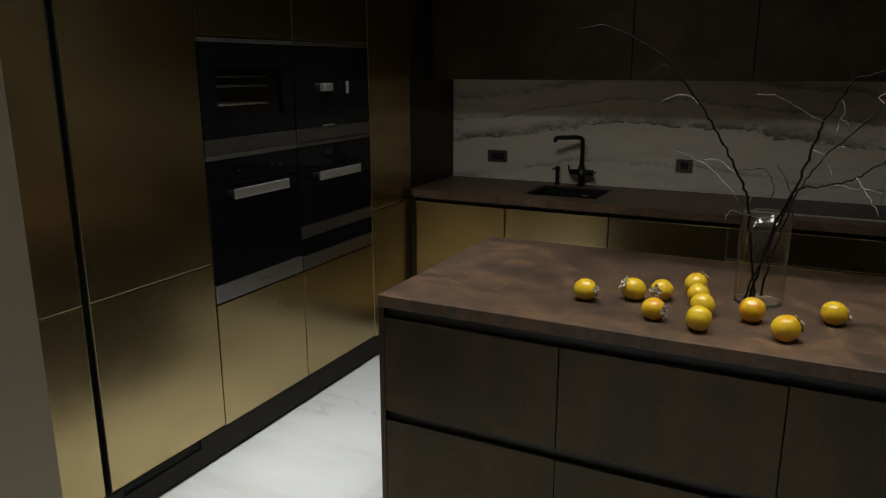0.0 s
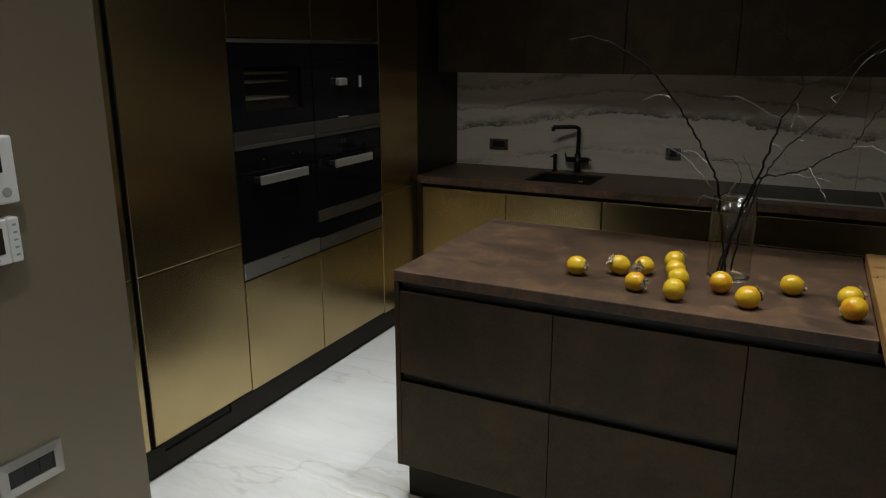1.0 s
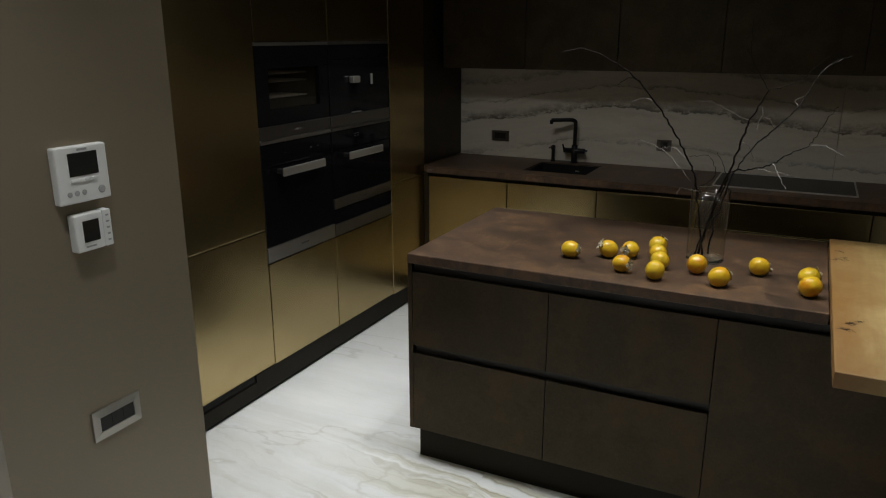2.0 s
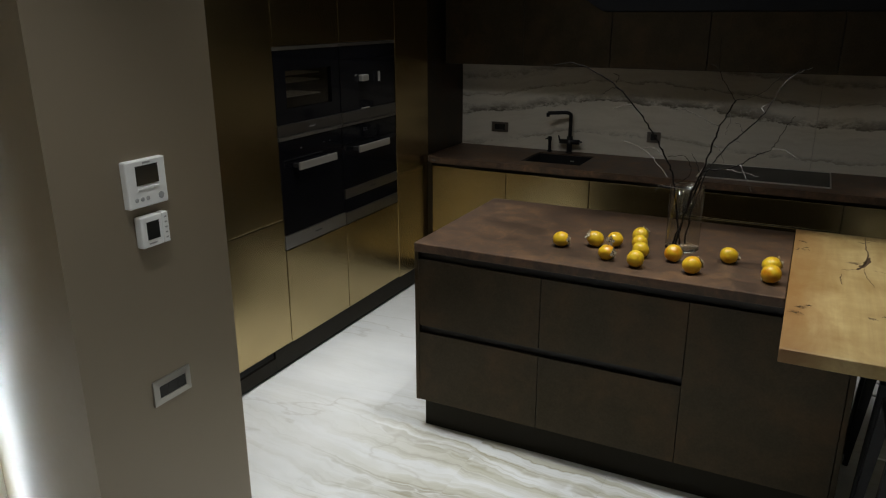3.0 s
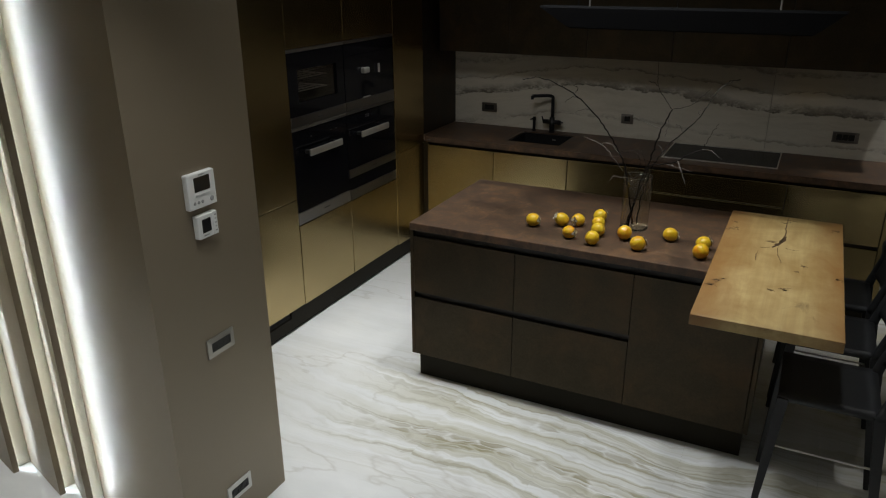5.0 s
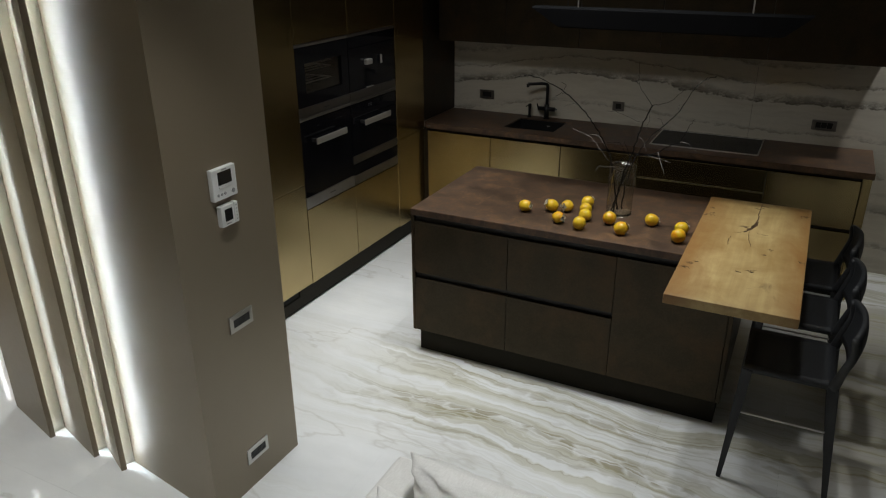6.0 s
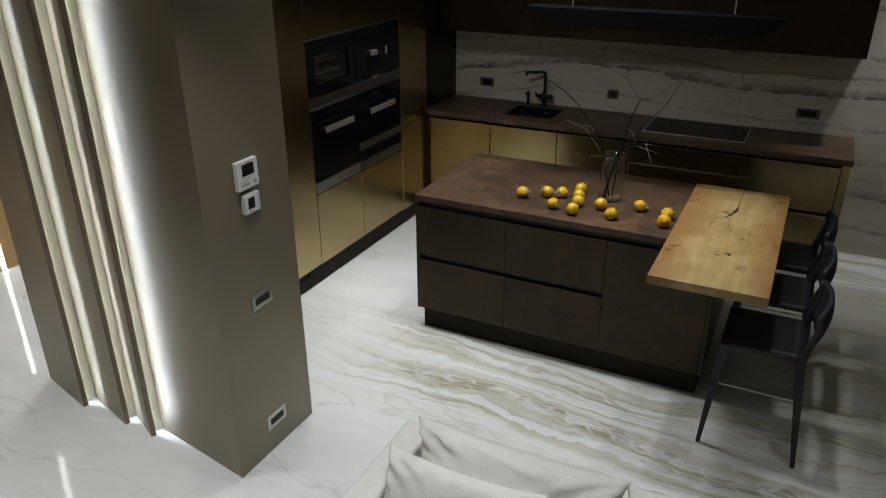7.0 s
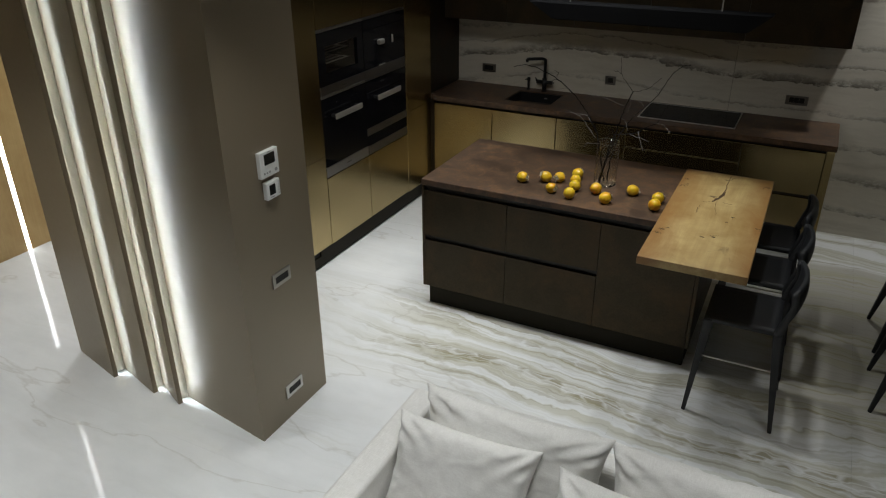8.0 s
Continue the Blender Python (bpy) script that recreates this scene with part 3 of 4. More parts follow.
def racks(t, y0, y1, zs):
    for z in zs:
        bm = bmesh.new()
        for x in (-2.24, -2.30, -2.36, -2.42):
            tube([(x, y0, z), (x, y1, z)], [0.004, 0.004], 6, bm)
        for y in (y0, y1):
            tube([(-2.23, y, z), (-2.45, y, z)], [0.004, 0.004], 6, bm)
        part("rack", bm, STEEL, t, "wire rack")


# steam oven over oven
a0, a1 = Y2 + 0.004, Y3 - 0.006
steam = thing("compact_oven", (TALLX, 2.472, 1.318), "black glass compact oven with a steel rim", "oven", "built-in ovens")
part("back_case", box(-2.70, -2.62, a0 + 0.02, a1 - 0.02, 1.333, 1.768), CARCASS, steam)
for z0, z1 in ((1.333, 1.388), (1.708, 1.768)):
    part("case_rail", box(-2.618, TALLX - 0.034, a0 + 0.02, a1 - 0.02, z0, z1), CARCASS, steam)
window_frame(steam, "door", a0, a1, 1.384, 1.765, 2.267, 2.682, 1.463, 1.660)
part("top_trim", plate(a0, a1, 1.767, 1.782, TALLX + 0.002), TRIM, steam, "steel trim")
part("bottom_trim", plate(a0, a1, 1.321, 1.382, TALLX + 0.001), DARKSTEEL, steam, "steel trim")
part("badge", box(TALLX + 0.0012, TALLX + 0.0022, 2.442, 2.502, 1.347, 1.354), BADGE, steam)
racks(steam, 2.272, 2.682, (1.510, 1.588, 1.628))

oven = thing("oven", (TALLX, 2.472, 0.70), "black glass oven with steel bar handle and base rim", "oven", "built-in ovens")
appliance_case(oven, a0, a1, 0.70, 1.313)
part("top_trim", plate(a0, a1, 1.300, 1.317, TALLX + 0.002), TRIM, oven, "steel trim")
panel = part("control_panel", plate(a0, a1, 1.184, 1.298), BLACKGLASS, oven)
for y in (2.327, 2.602):
    part("knob", lathe([(0.014, 0), (0.014, 0.004)], (0, 0, 0), 20), DARKSTEEL, panel).matrix_local = pose(TALLX - 0.003 - oven.location.x, y - oven.location.y, 1.250 - oven.location.z, 0, 90, 0)
for y in (2.357, 2.572, 2.632):
    part("mark", box(TALLX - 0.0035, TALLX - 0.0025, y, y + 0.012, 1.240, 1.244), BADGE, panel)
part("door", plate(a0, a1, 0.778, 1.180), BLACKGLASS, oven)
part("bottom_trim", plate(a0, a1, 0.700, 0.776, TALLX + 0.001), TRIM, oven, "steel trim")
part("badge", box(TALLX + 0.0012, TALLX + 0.0022, 2.447, 2.512, 0.736, 0.744), BADGE, oven)
bar_handle(oven, 2.274, 2.628, 1.157)

# coffee machine, compact oven and warming drawer
b0, b1 = Y3 + 0.004, Y4 - 0.004
coffee = thing("coffee_machine", (TALLX, 3.092, 1.318), "built-in black glass coffee machine with steel spout", "coffee machine")
appliance_case(coffee, b0, b1, 1.321, 1.778)
part("top_trim", plate(b0, b1, 1.767, 1.782, TALLX + 0.002), DARKSTEEL, coffee, "steel trim")
part("front_upper", plate(b0, b1, 1.688, 1.765), BLACKGLASS, coffee)
part("front_panel", plate(b0, b1, 1.384, 1.685), BLACKGLASS, coffee)
part("spout", box(TALLX - 0.004, TALLX + 0.03, 2.967, 3.037, 1.555, 1.593, 0.006, None, 2), STEEL, coffee, "steel spout")
part("milk_pipe", tube([(TALLX + 0.012, 3.182, 1.540), (TALLX + 0.012, 3.182, 1.600)], [0.008, 0.008], 10), STEEL, coffee, "steel pipe")
part("bottom_trim", plate(b0, b1, 1.321, 1.382, TALLX + 0.001), DARKSTEEL, coffee, "steel trim")
part("drip_grid", box(TALLX - 0.004, TALLX + 0.006, 2.982, 3.072, 1.387, 1.392), STEEL, coffee)

small = thing("compact_oven", (TALLX, 3.092, 0.855), "black glass compact oven with steel bar handle", "oven", "built-in ovens")
appliance_case(small, b0, b1, 0.857, 1.313)
part("top_trim", plate(b0, b1, 1.300, 1.317, TALLX + 0.002), DARKSTEEL, small, "steel trim")
part("control_panel", plate(b0, b1, 1.193, 1.298), BLACKGLASS, small)
for y in (3.002, 3.032):
    for z in (1.250, 1.263):
        part("mark", box(TALLX - 0.0035, TALLX - 0.0025, y, y + 0.014, z, z + 0.004), BADGE, small)
part("door", plate(b0, b1, 0.917, 1.189), BLACKGLASS, small)
part("bottom_trim", plate(b0, b1, 0.857, 0.915, TALLX + 0.001), DARKSTEEL, small, "steel trim")
part("badge", box(TALLX + 0.0012, TALLX + 0.0022, 3.062, 3.122, 0.882, 0.889), BADGE, small)
bar_handle(small, 2.871, 3.230, 1.156)
warm = thing("warming_drawer", (TALLX, 3.092, 0.70), "low black glass warming drawer with steel rim", "warming drawer")
appliance_case(warm, b0, b1, 0.70, 0.853)
part("front", plate(b0, b1, 0.768, 0.853), BLACKGLASS, warm)
part("bottom_trim", plate(b0, b1, 0.700, 0.766, TALLX + 0.001), DARKSTEEL, warm, "steel trim")

plinth = thing("plinth", (TALLX, 2.4, 0), "dark bronze plinth under the tall cabinets", "plinth", "", "structure")
part("board", box(-2.20, TALLX - 0.012, 0.93, 1.63, 0.02, 0.138), PLINTH, plinth)
part("board", box(-2.20, TALLX - 0.012, 2.03, 3.868, 0.02, 0.138), PLINTH, plinth)
part("vent_board", box(-2.20, TALLX - 0.012, 1.631, 2.029, 0.02, 0.098), PLINTH, plinth)
part("vent_back", box(-2.20, TALLX - 0.07, 1.631, 2.029, 0.10, 0.138), CHANNEL, plinth)
for k in range(3):
    part("vent_slat", box(TALLX - 0.05, TALLX - 0.02, 1.632, 2.028, 0.105 + 0.011 * k, 0.109 + 0.011 * k), CHANNEL, plinth)
# black strip drawn as the shadow line below the plinth
part("seal", box(-2.20, TALLX - 0.03, 0.93, 3.868, 0.0, 0.018), CHANNEL, plinth)

# ---- back run: base cabinets, counter, uppers ----
FY = 3.85


def base_unit(x0, x1, splits, label, dark=False):
    c = thing("base_cabinet", ((x0 + x1) / 2, FY, 0.0), label, "cabinet", "base cabinets")
    part("body", box(x0, x1, FY + 0.024, WALLY - 0.002, 0.12, 0.86), CARCASS, c)
    part("plinth", box(x0, x1, FY + 0.05, FY + 0.07, 0.0, 0.119), PLINTH, c)
    for z0, z1 in splits:
        front("drawer_front" if len(splits) > 1 else "door", c, BRASS, x0 + GAPW, x1 - GAPW, FY, FY + 0.02, z0, z1)
    part("grip_channel", box(x0, x1, FY + 0.03, FY + 0.05, 0.862, 0.904), CHANNEL, c)
    return c


one = "brushed brass base cabinet below the brown counter"
base_unit(-2.098, -1.514, ((0.125, 0.878),), one)
base_unit(-1.513, -0.912, ((0.125, 0.878),), one)
base_unit(-0.911, -0.308, ((0.125, 0.878),), one)
base_unit(-0.307, 0.600, ((0.125, 0.505), (0.533, 0.709), (0.716, 0.878)), "wide brushed brass drawer unit below the hob")
base_unit(0.601, 1.192, ((0.125, 0.505), (0.530, 0.878)), "brushed brass drawer unit at the counter end")
endp = thing("end_panel", (1.243, FY, 0), "brass end panel closing the base cabinets", "panel")
part("panel", box(1.194, 1.251, FY + 0.002, WALLY - 0.002, 0.0, 0.904, 0.0015), BRASS, endp)
fill2 = thing("corner_filler", (-2.12, FY, 0), "dark bronze corner filler beside the base cabinets", "panel")
part("panel", box(-2.136, -2.0995, FY + 0.006, WALLY - 0.002, 0.0, 0.904, 0.0015), BRONZE, fill2)

# counter with a real cut-out for the sink
CZ = 0.95
SX0, SX1, SY0, SY1 = -1.445, -1.015, 3.970, 4.343
counter = thing("countertop", (-0.4, 4.14, 0.906), "brown oxide-look countertop along the marble wall", "countertop")
bm = bmesh.new()
cy0 = 3.822
for x0, x1, y0, y1 in ((-2.094, SX0, cy0, WALLY - 0.002), (SX1, 1.258, cy0, WALLY - 0.002), (SX0, SX1, cy0, SY0), (SX0, SX1, SY1, WALLY - 0.002)):
    box(x0, x1, y0, y1, 0.906, CZ, 0, bm)
part("slab", bm, TOP, counter)
part("slab_return", box(-2.137, -2.0942, 3.871, WALLY - 0.002, 0.906, CZ - 0.0005), TOP, counter)
part("badge", box(-2.088, -2.056, cy0 - 0.001, cy0 + 0.001, 0.922, 0.930), BADGE, counter)

sink = thing("sink", ((SX0 + SX1) / 2, (SY0 + SY1) / 2, 0.76), "black recessed sink set into the counter", "sink")
bm = bmesh.new()
for x0, x1, y0, y1 in ((SX0 + 0.002, SX0 + 0.012, SY0 + 0.002, SY1 - 0.002), (SX1 - 0.012, SX1 - 0.002, SY0 + 0.002, SY1 - 0.002), (SX0 + 0.012, SX1 - 0.012, SY0 + 0.002, SY0 + 0.012), (SX0 + 0.012, SX1 - 0.012, SY1 - 0.012, SY1 - 0.002)):
    box(x0, x1, y0, y1, 0.77, CZ - 0.006, 0, bm)
box(SX0 + 0.002, SX1 - 0.002, SY0 + 0.002, SY1 - 0.002, 0.76, 0.77, 0, bm)
part("bowl", bm, BLACKMETAL, sink)
part("drain", lathe([(0.045, 0), (0.045, 0.003), (0.03, 0.004)], (-1.2, 4.22, 0.7705), 24), DARKSTEEL, sink, "steel drain")
part("tag", box(-1.195, -1.165, SY1 - 0.0125, SY1 - 0.0118, 0.90, 0.908), NICKEL, sink)

tap = thing("faucet", (-1.229, 4.405, CZ), "matt black kitchen tap with an angular swan spout", "tap")
part("base", lathe([(0.027, 0), (0.027, 0.006), (0.022, 0.010)], (-1.229, 4.405, CZ), 24), BLACKMETAL, tap, smooth=False)
part("body", tube([(-1.229, 4.405, CZ + 0.008), (-1.229, 4.405, CZ + 0.125)], [0.021, 0.021], 20), BLACKMETAL, tap, smooth=True)
spout = smoothed([(-1.229, 4.405, CZ + 0.12), (-1.229, 4.405, CZ + 0.27), (-1.236, 4.40, CZ + 0.292), (-1.259, 4.388, CZ + 0.300), (-1.304, 4.365, CZ + 0.300), (-1.379, 4.325, CZ + 0.298)], 4)
part("spout", tube(spout, [0.0135] * len(spout), 14), BLACKMETAL, tap, smooth=True)
part("nozzle", tube([(-1.378, 4.3255, CZ + 0.3), (-1.378, 4.3255, CZ + 0.272)], [0.013, 0.012], 14), BLACKMETAL, tap)
part("cross_body", tube([(-1.304, 4.405, CZ + 0.085), (-1.154, 4.405, CZ + 0.085)], [0.018, 0.018], 18), BLACKMETAL, tap, smooth=True)
part("lever", tube([(-1.139, 4.40, CZ + 0.088), (-1.139, 4.34, CZ + 0.10)], [0.007, 0.006], 10), BLACKMETAL, tap)
part("lever", tube([(-1.304, 4.40, CZ + 0.088), (-1.304, 4.37, CZ + 0.13)], [0.007, 0.005], 10), BLACKMETAL, tap)
disp = thing("soap_dispenser", (-1.385, 4.41, CZ), "black soap pump beside the tap", "soap dispenser")
part("stem", lathe([(0.018, 0), (0.018, 0.01), (0.012, 0.014), (0.012, 0.08), (0.015, 0.085), (0.015, 0.11), (0.010, 0.115)], (-1.385, 4.41, CZ), 18), BLACKMETAL, disp)
part("nozzle", tube([(-1.385, 4.41, CZ + 0.105), (-1.40, 4.36, CZ + 0.10)], [0.006, 0.005], 8), BLACKMETAL, disp)

hob = thing("hob", (0.16, 4.17, CZ), "black glass induction hob with a steel edge", "hob")
HX0, HX1, HY0, HY1 = -0.246, 0.524, 3.945, 4.425
part("glass", box(HX0 + 0.009, HX1 - 0.009, HY0 + 0.009, HY1 - 0.009, CZ + 0.0005, CZ + 0.006, 0.001), HOBGLASS, hob)
for x0, x1, y0, y1 in ((HX0, HX1, HY0, HY0 + 0.008), (HX0, HX1, HY1 - 0.008, HY1), (HX0, HX0 + 0.008, HY0 + 0.0085, HY1 - 0.0085), (HX1 - 0.008, HX1, HY0 + 0.0085, HY1 - 0.0085)):
    part("edge", box(x0, x1, y0, y1, CZ + 0.0005, CZ + 0.008), STEEL, hob, "steel edge")

UY = 4.11
for x0, x1 in ((-2.114, -1.510), (-1.509, -0.894), (-0.893, -0.276), (-0.275, 0.464), (0.465, 1.203)):
    c = thing("wall_cabinet", ((x0 + x1) / 2, UY, 1.59), "dark bronze wall cabinet above the marble splashback", "cabinet", "wall cabinets")
    part("body", box(x0, x1, UY + 0.022, WALLY - 0.002, 1.601, TOPZ), CARCASS if x1 < 1.2 else BRONZE, c)
    front("door", c, BRONZE, x0 + 0.0008, x1 - 0.0008, UY, UY + 0.02, 1.597, TOPZ)


def outlet(y, x0, x1, z0, z1, modules):
    w = thing("wall_outlet", ((x0 + x1) / 2, y, (z0 + z1) / 2), "black module outlet in a smoked metal frame", "outlet", "wall outlets")
    bm = bmesh.new()
    r = 0.016
    for a, b, c, d in ((x0, x1, z0, z0 + r), (x0, x1, z1 - r, z1), (x0, x0 + r + 0.008, z0 + r, z1 - r), (x1 - r - 0.008, x1, z0 + r, z1 - r)):
        box(a, b, y - 0.008, y - 0.0005, c, d, 0, bm)
    part("frame", bm, DARKSTEEL, w)
    n = modules
    u0, u1 = x0 + r + 0.009, x1 - r - 0.009
    for k in range(n):
        part("module", box(u0 + (u1 - u0) * k / n + 0.0005, u0 + (u1 - u0) * (k + 1) / n - 0.0005, y - 0.006, y - 0.0005, z0 + r + 0.001, z1 - r - 0.001), CHANNEL, w)


outlet(WALLY, -1.885, -1.748, 1.063, 1.139, 2)
outlet(WALLY, -0.677, -0.581, 1.063, 1.139, 1)
outlet(WALLY, 0.826, 0.993, 1.062, 1.137, 3)

# ---- island ----
IX0, IX1, IY0, IY1 = -1.187, 0.636, 1.912, 2.858
island = thing("kitchen_island", ((IX0 + IX1) / 2, (IY0 + IY1) / 2, 0), "dark bronze kitchen island with drawers and grip channels", "island")
part("body", box(IX0 + 0.022, IX1 - 0.022, IY0 + 0.055, IY1 - 0.022, 0.150, 0.906), CARCASS, island)
part("plinth", box(-1.155, 0.614, IY0 + 0.038, IY1 - 0.05, 0.0, 0.149), PLINTH, island)
part("side_panel", box(IX0, IX0 + 0.021, IY0 + 0.001, IY1, 0.150, 0.908, 0.0015), BRONZE, island)
part("side_panel", box(IX1 - 0.021, IX1, IY0 + 0.001, IY1, 0.150, 0.908, 0.0015), BRONZE, island)
part("back_panel", box(IX0 + 0.0215, IX1 - 0.0215, IY1 - 0.021, IY1 - 0.001, 0.150, 0.908, 0.0015), BRONZE, island)
S1, S2 = -0.573, 0.036
for x0, x1 in ((IX0 + 0.023, S1 - 0.001), (S1 + 0.001, S2 - 0.001)):
    for z0, z1 in ((0.152, 0.510), (0.546, 0.874)):
        front("drawer_front", island, BRONZE, x0, x1, IY0, IY0 + 0.02, z0, z1)
part("door", box(S2 + 0.001, IX1 - 0.023, IY0, IY0 + 0.02, 0.152, 0.874, 0.0018, None, 2), BRONZE, island)
part("upper_channel", box(IX0 + 0.022, IX1 - 0.022, IY0 + 0.022, IY0 + 0.05, 0.86, 0.905), CHANNEL, island)
part("lower_channel", box(IX0 + 0.022, S2, IY0 + 0.022, IY0 + 0.05, 0.50, 0.556), CHANNEL, island)
part("bearer", box(0.38, IX1, IY0 + 0.06, IY1, 0.9085, 0.944), CARCASS, island)

itop = thing("island_top", (-0.4, 2.415, 0.91), "brown oxide-look slab top of the island", "countertop")
part("slab", box(IX0, 0.365, IY0 - 0.002, IY1 + 0.001, 0.9095, CZ, 0.003, None, 2), TOP, itop)

table = thing("breakfast_board", (0.66, 2.11, 0.931), "thick knotty oak breakfast bar laid across the island", "bar top")
part("board", box(0.367, 0.904, 1.350, 2.768, 0.9445, 0.990, 0.003, None, 2), OAK, table)


def crack(points, width, bm=None):
    """A dark filled shake in the oak: a thin uneven sliver, just proud of the surface."""
    bm = bm or bmesh.new()
    pts = smoothed([(x, y, 0.9905) for x, y in points], 6)
    rows = []
    for i, p in enumerate(pts):
        d = (pts[min(i + 1, len(pts) - 1)] - pts[max(i - 1, 0)]).normalized()
        w = width * math.sin(math.pi * (i + 0.4) / len(pts)) * random.uniform(0.3, 1.2) + 0.0008
        j = Vector((random.uniform(-1, 1), random.uniform(-1, 1), 0)) * 0.003
        rows.append((bm.verts.new(p + j + Vector((-d.y, d.x, 0)) * w), bm.verts.new(p + j + Vector((d.y, -d.x, 0)) * w)))
    for (a, b), (c, e) in zip(rows, rows[1:]):
        bm.faces.new((a, b, e, c))
    return bm


KNOT = plain("knot_filler", (0.085, 0.048, 0.022), 0.6, 0, 0.4, 80)
for pts, w in ((((0.648, 2.755), (0.642, 2.612), (0.647, 2.45), (0.632, 2.36), (0.612, 2.27)), 0.0024), (((0.650, 2.44), (0.640, 2.37), (0.620, 2.30), (0.600, 2.245)), 0.012),
               (((0.618, 2.33), (0.598, 2.325), (0.575, 2.335)), 0.0045), (((0.60, 2.26), (0.575, 2.235), (0.545, 2.225)), 0.0018), (((0.625, 2.27), (0.631, 2.16), (0.652, 2.06)), 0.0009),
               (((0.612, 2.66), (0.640, 2.652), (0.668, 2.69)), 0.005), (((0.63, 2.70), (0.66, 2.712), (0.69, 2.70)), 0.003), (((0.545, 2.17), (0.541, 2.10), (0.545, 2.04)), 0.0012), (((0.655, 2.27), (0.69, 2.25), (0.715, 2.255)), 0.0014)):
    part("shake", crack(pts, w), KNOT, table, "dark crack in the oak")


def knot(x, y, r):
    """A smudge of short ragged slivers where a small branch once grew."""
    bm = None
    for k in range(8):
        a, q = random.uniform(-0.7, 0.7) + math.pi / 2 * (k % 3 == 0), r * random.uniform(0.5, 2.2)
        cx, cy = x + random.gauss(0, 1.3) * r, y + random.gauss(0, 1.0) * r
        bm = crack([(cx - q * math.cos(a), cy - q * math.sin(a)), (cx + random.uniform(-1, 1) * 0.4 * r, cy), (cx + q * math.cos(a), cy + q * math.sin(a))], r * random.uniform(0.04, 0.16), bm)
    part("knot", bm, KNOT, table, "dark knot in the oak")


for x, y, r in ((0.402, 2.567, 0.006), (0.397, 2.445, 0.010), (0.415, 2.48, 0.005), (0.417, 1.735, 0.007), (0.398, 1.675, 0.008), (0.44, 1.76, 0.004), (0.631, 1.721, 0.006), (0.674, 1.755, 0.008),
                (0.69, 1.745, 0.004), (0.871, 2.624, 0.009), (0.882, 1.955, 0.005), (0.72, 1.98, 0.004), (0.742, 2.06, 0.005)):
    knot(x, y, r)


# ---- pendant hood ----
hood = thing("pendant_hood", (0.05, 2.38, CEIL), "long black boat-shaped pendant hood on thin rods", "hood")
bm = bmesh.new()
sections = ((-0.643, 0.742, 0.045, 2.056), (-0.638, 0.737, 0.05, 2.048), (-0.50, 0.625, 0.03, 1.956), (-0.48, 0.605, 0.022, 1.950))
loops = [[bm.verts.new(v) for v in ((x0, 2.38 - w, z), (x1, 2.38 - w, z), (x1, 2.38 + w, z), (x0, 2.38 + w, z))] for x0, x1, w, z in sections]
for a, b in zip(loops, loops[1:]):
    for k in range(4):
        bm.faces.new((a[k], a[(k + 1) % 4], b[(k + 1) % 4], b[k]))
bm.faces.new(loops[0][::-1])
bm.faces.new(loops[-1])
part("shell", bm, HOODBLACK, hood)
for x in (-0.40, 0.47):
    part("rod", tube([(x, 2.38, 2.056), (x, 2.38, CEIL - 0.001)], [0.004, 0.004], 8), STEEL, hood, "thin steel rod")
cable = smoothed([(-0.46, 2.39, 2.057), (-0.455, 2.39, 2.10), (-0.41, 2.39, 2.12), (-0.40, 2.39, 2.3), (-0.40, 2.39, CEIL - 0.001)], 5)
part("cable", tube(cable, [0.003] * len(cable), 6), BLACKMETAL, hood)


# ---- things on the column ----
def wall_box(y0, y1, z0, z1, d0, d1, bev=0.0):
    return box(FACE + d0, FACE + d1, y0, y1, z0, z1, bev, None, 2)


ctl = thing("air_controller", (FACE, 0.511, 1.506), "white air-conditioning controller with a dark screen", "thermostat")
part("case", wall_box(0.443, 0.578, 1.441, 1.571, 0.0, 0.024, 0.004), WHITEPLASTIC, ctl)
part("screen", wall_box(0.474, 0.550, 1.503, 1.556, 0.0235, 0.0255), SCREEN, ctl, "dark display")
for y in (0.476, 0.494, 0.512, 0.530):
    part("key", wall_box(y, y + 0.016, 1.490, 1.496, 0.0235, 0.0272), WHITEPLASTIC, ctl)
for y, r in ((0.468, 0.0062), (0.487, 0.0062), (0.506, 0.0062), (0.553, 0.0095)):
    k = part("button", lathe([(r, 0), (r, 0.0016), (r * 0.75, 0.0026)], tuple(BASE[ctl]), 16), GREYPLASTIC, ctl)
    k.matrix_local = pose(0.0235, y - 0.511, 1.464 - 1.506, 0, 90, 0)
part("logo", wall_box(0.500, 0.526, 1.560, 1.565, 0.0235, 0.0245), GREYPLASTIC, ctl)
th = thing("floor_thermostat", (FACE, 0.517, 1.37), "small white thermostat with a dark screen", "thermostat")
part("case", wall_box(0.468, 0.5425, 1.325, 1.414, 0.0, 0.026, 0.004), WHITEPLASTIC, th)
part("button_strip", wall_box(0.5445, 0.567, 1.325, 1.414, 0.0, 0.025, 0.003), WHITEPLASTIC, th)
part("screen", wall_box(0.487, 0.530, 1.347, 1.398, 0.0255, 0.0272), SCREEN, th, "dark display")
for z in (1.340, 1.355, 1.370, 1.385, 1.400):
    part("button", wall_box(0.552, 0.560, z - 0.002, z + 0.002, 0.0245, 0.0257), GREYPLASTIC, th)
part("logo", wall_box(0.490, 0.518, 1.334, 1.338, 0.0255, 0.0265), GREYPLASTIC, th)


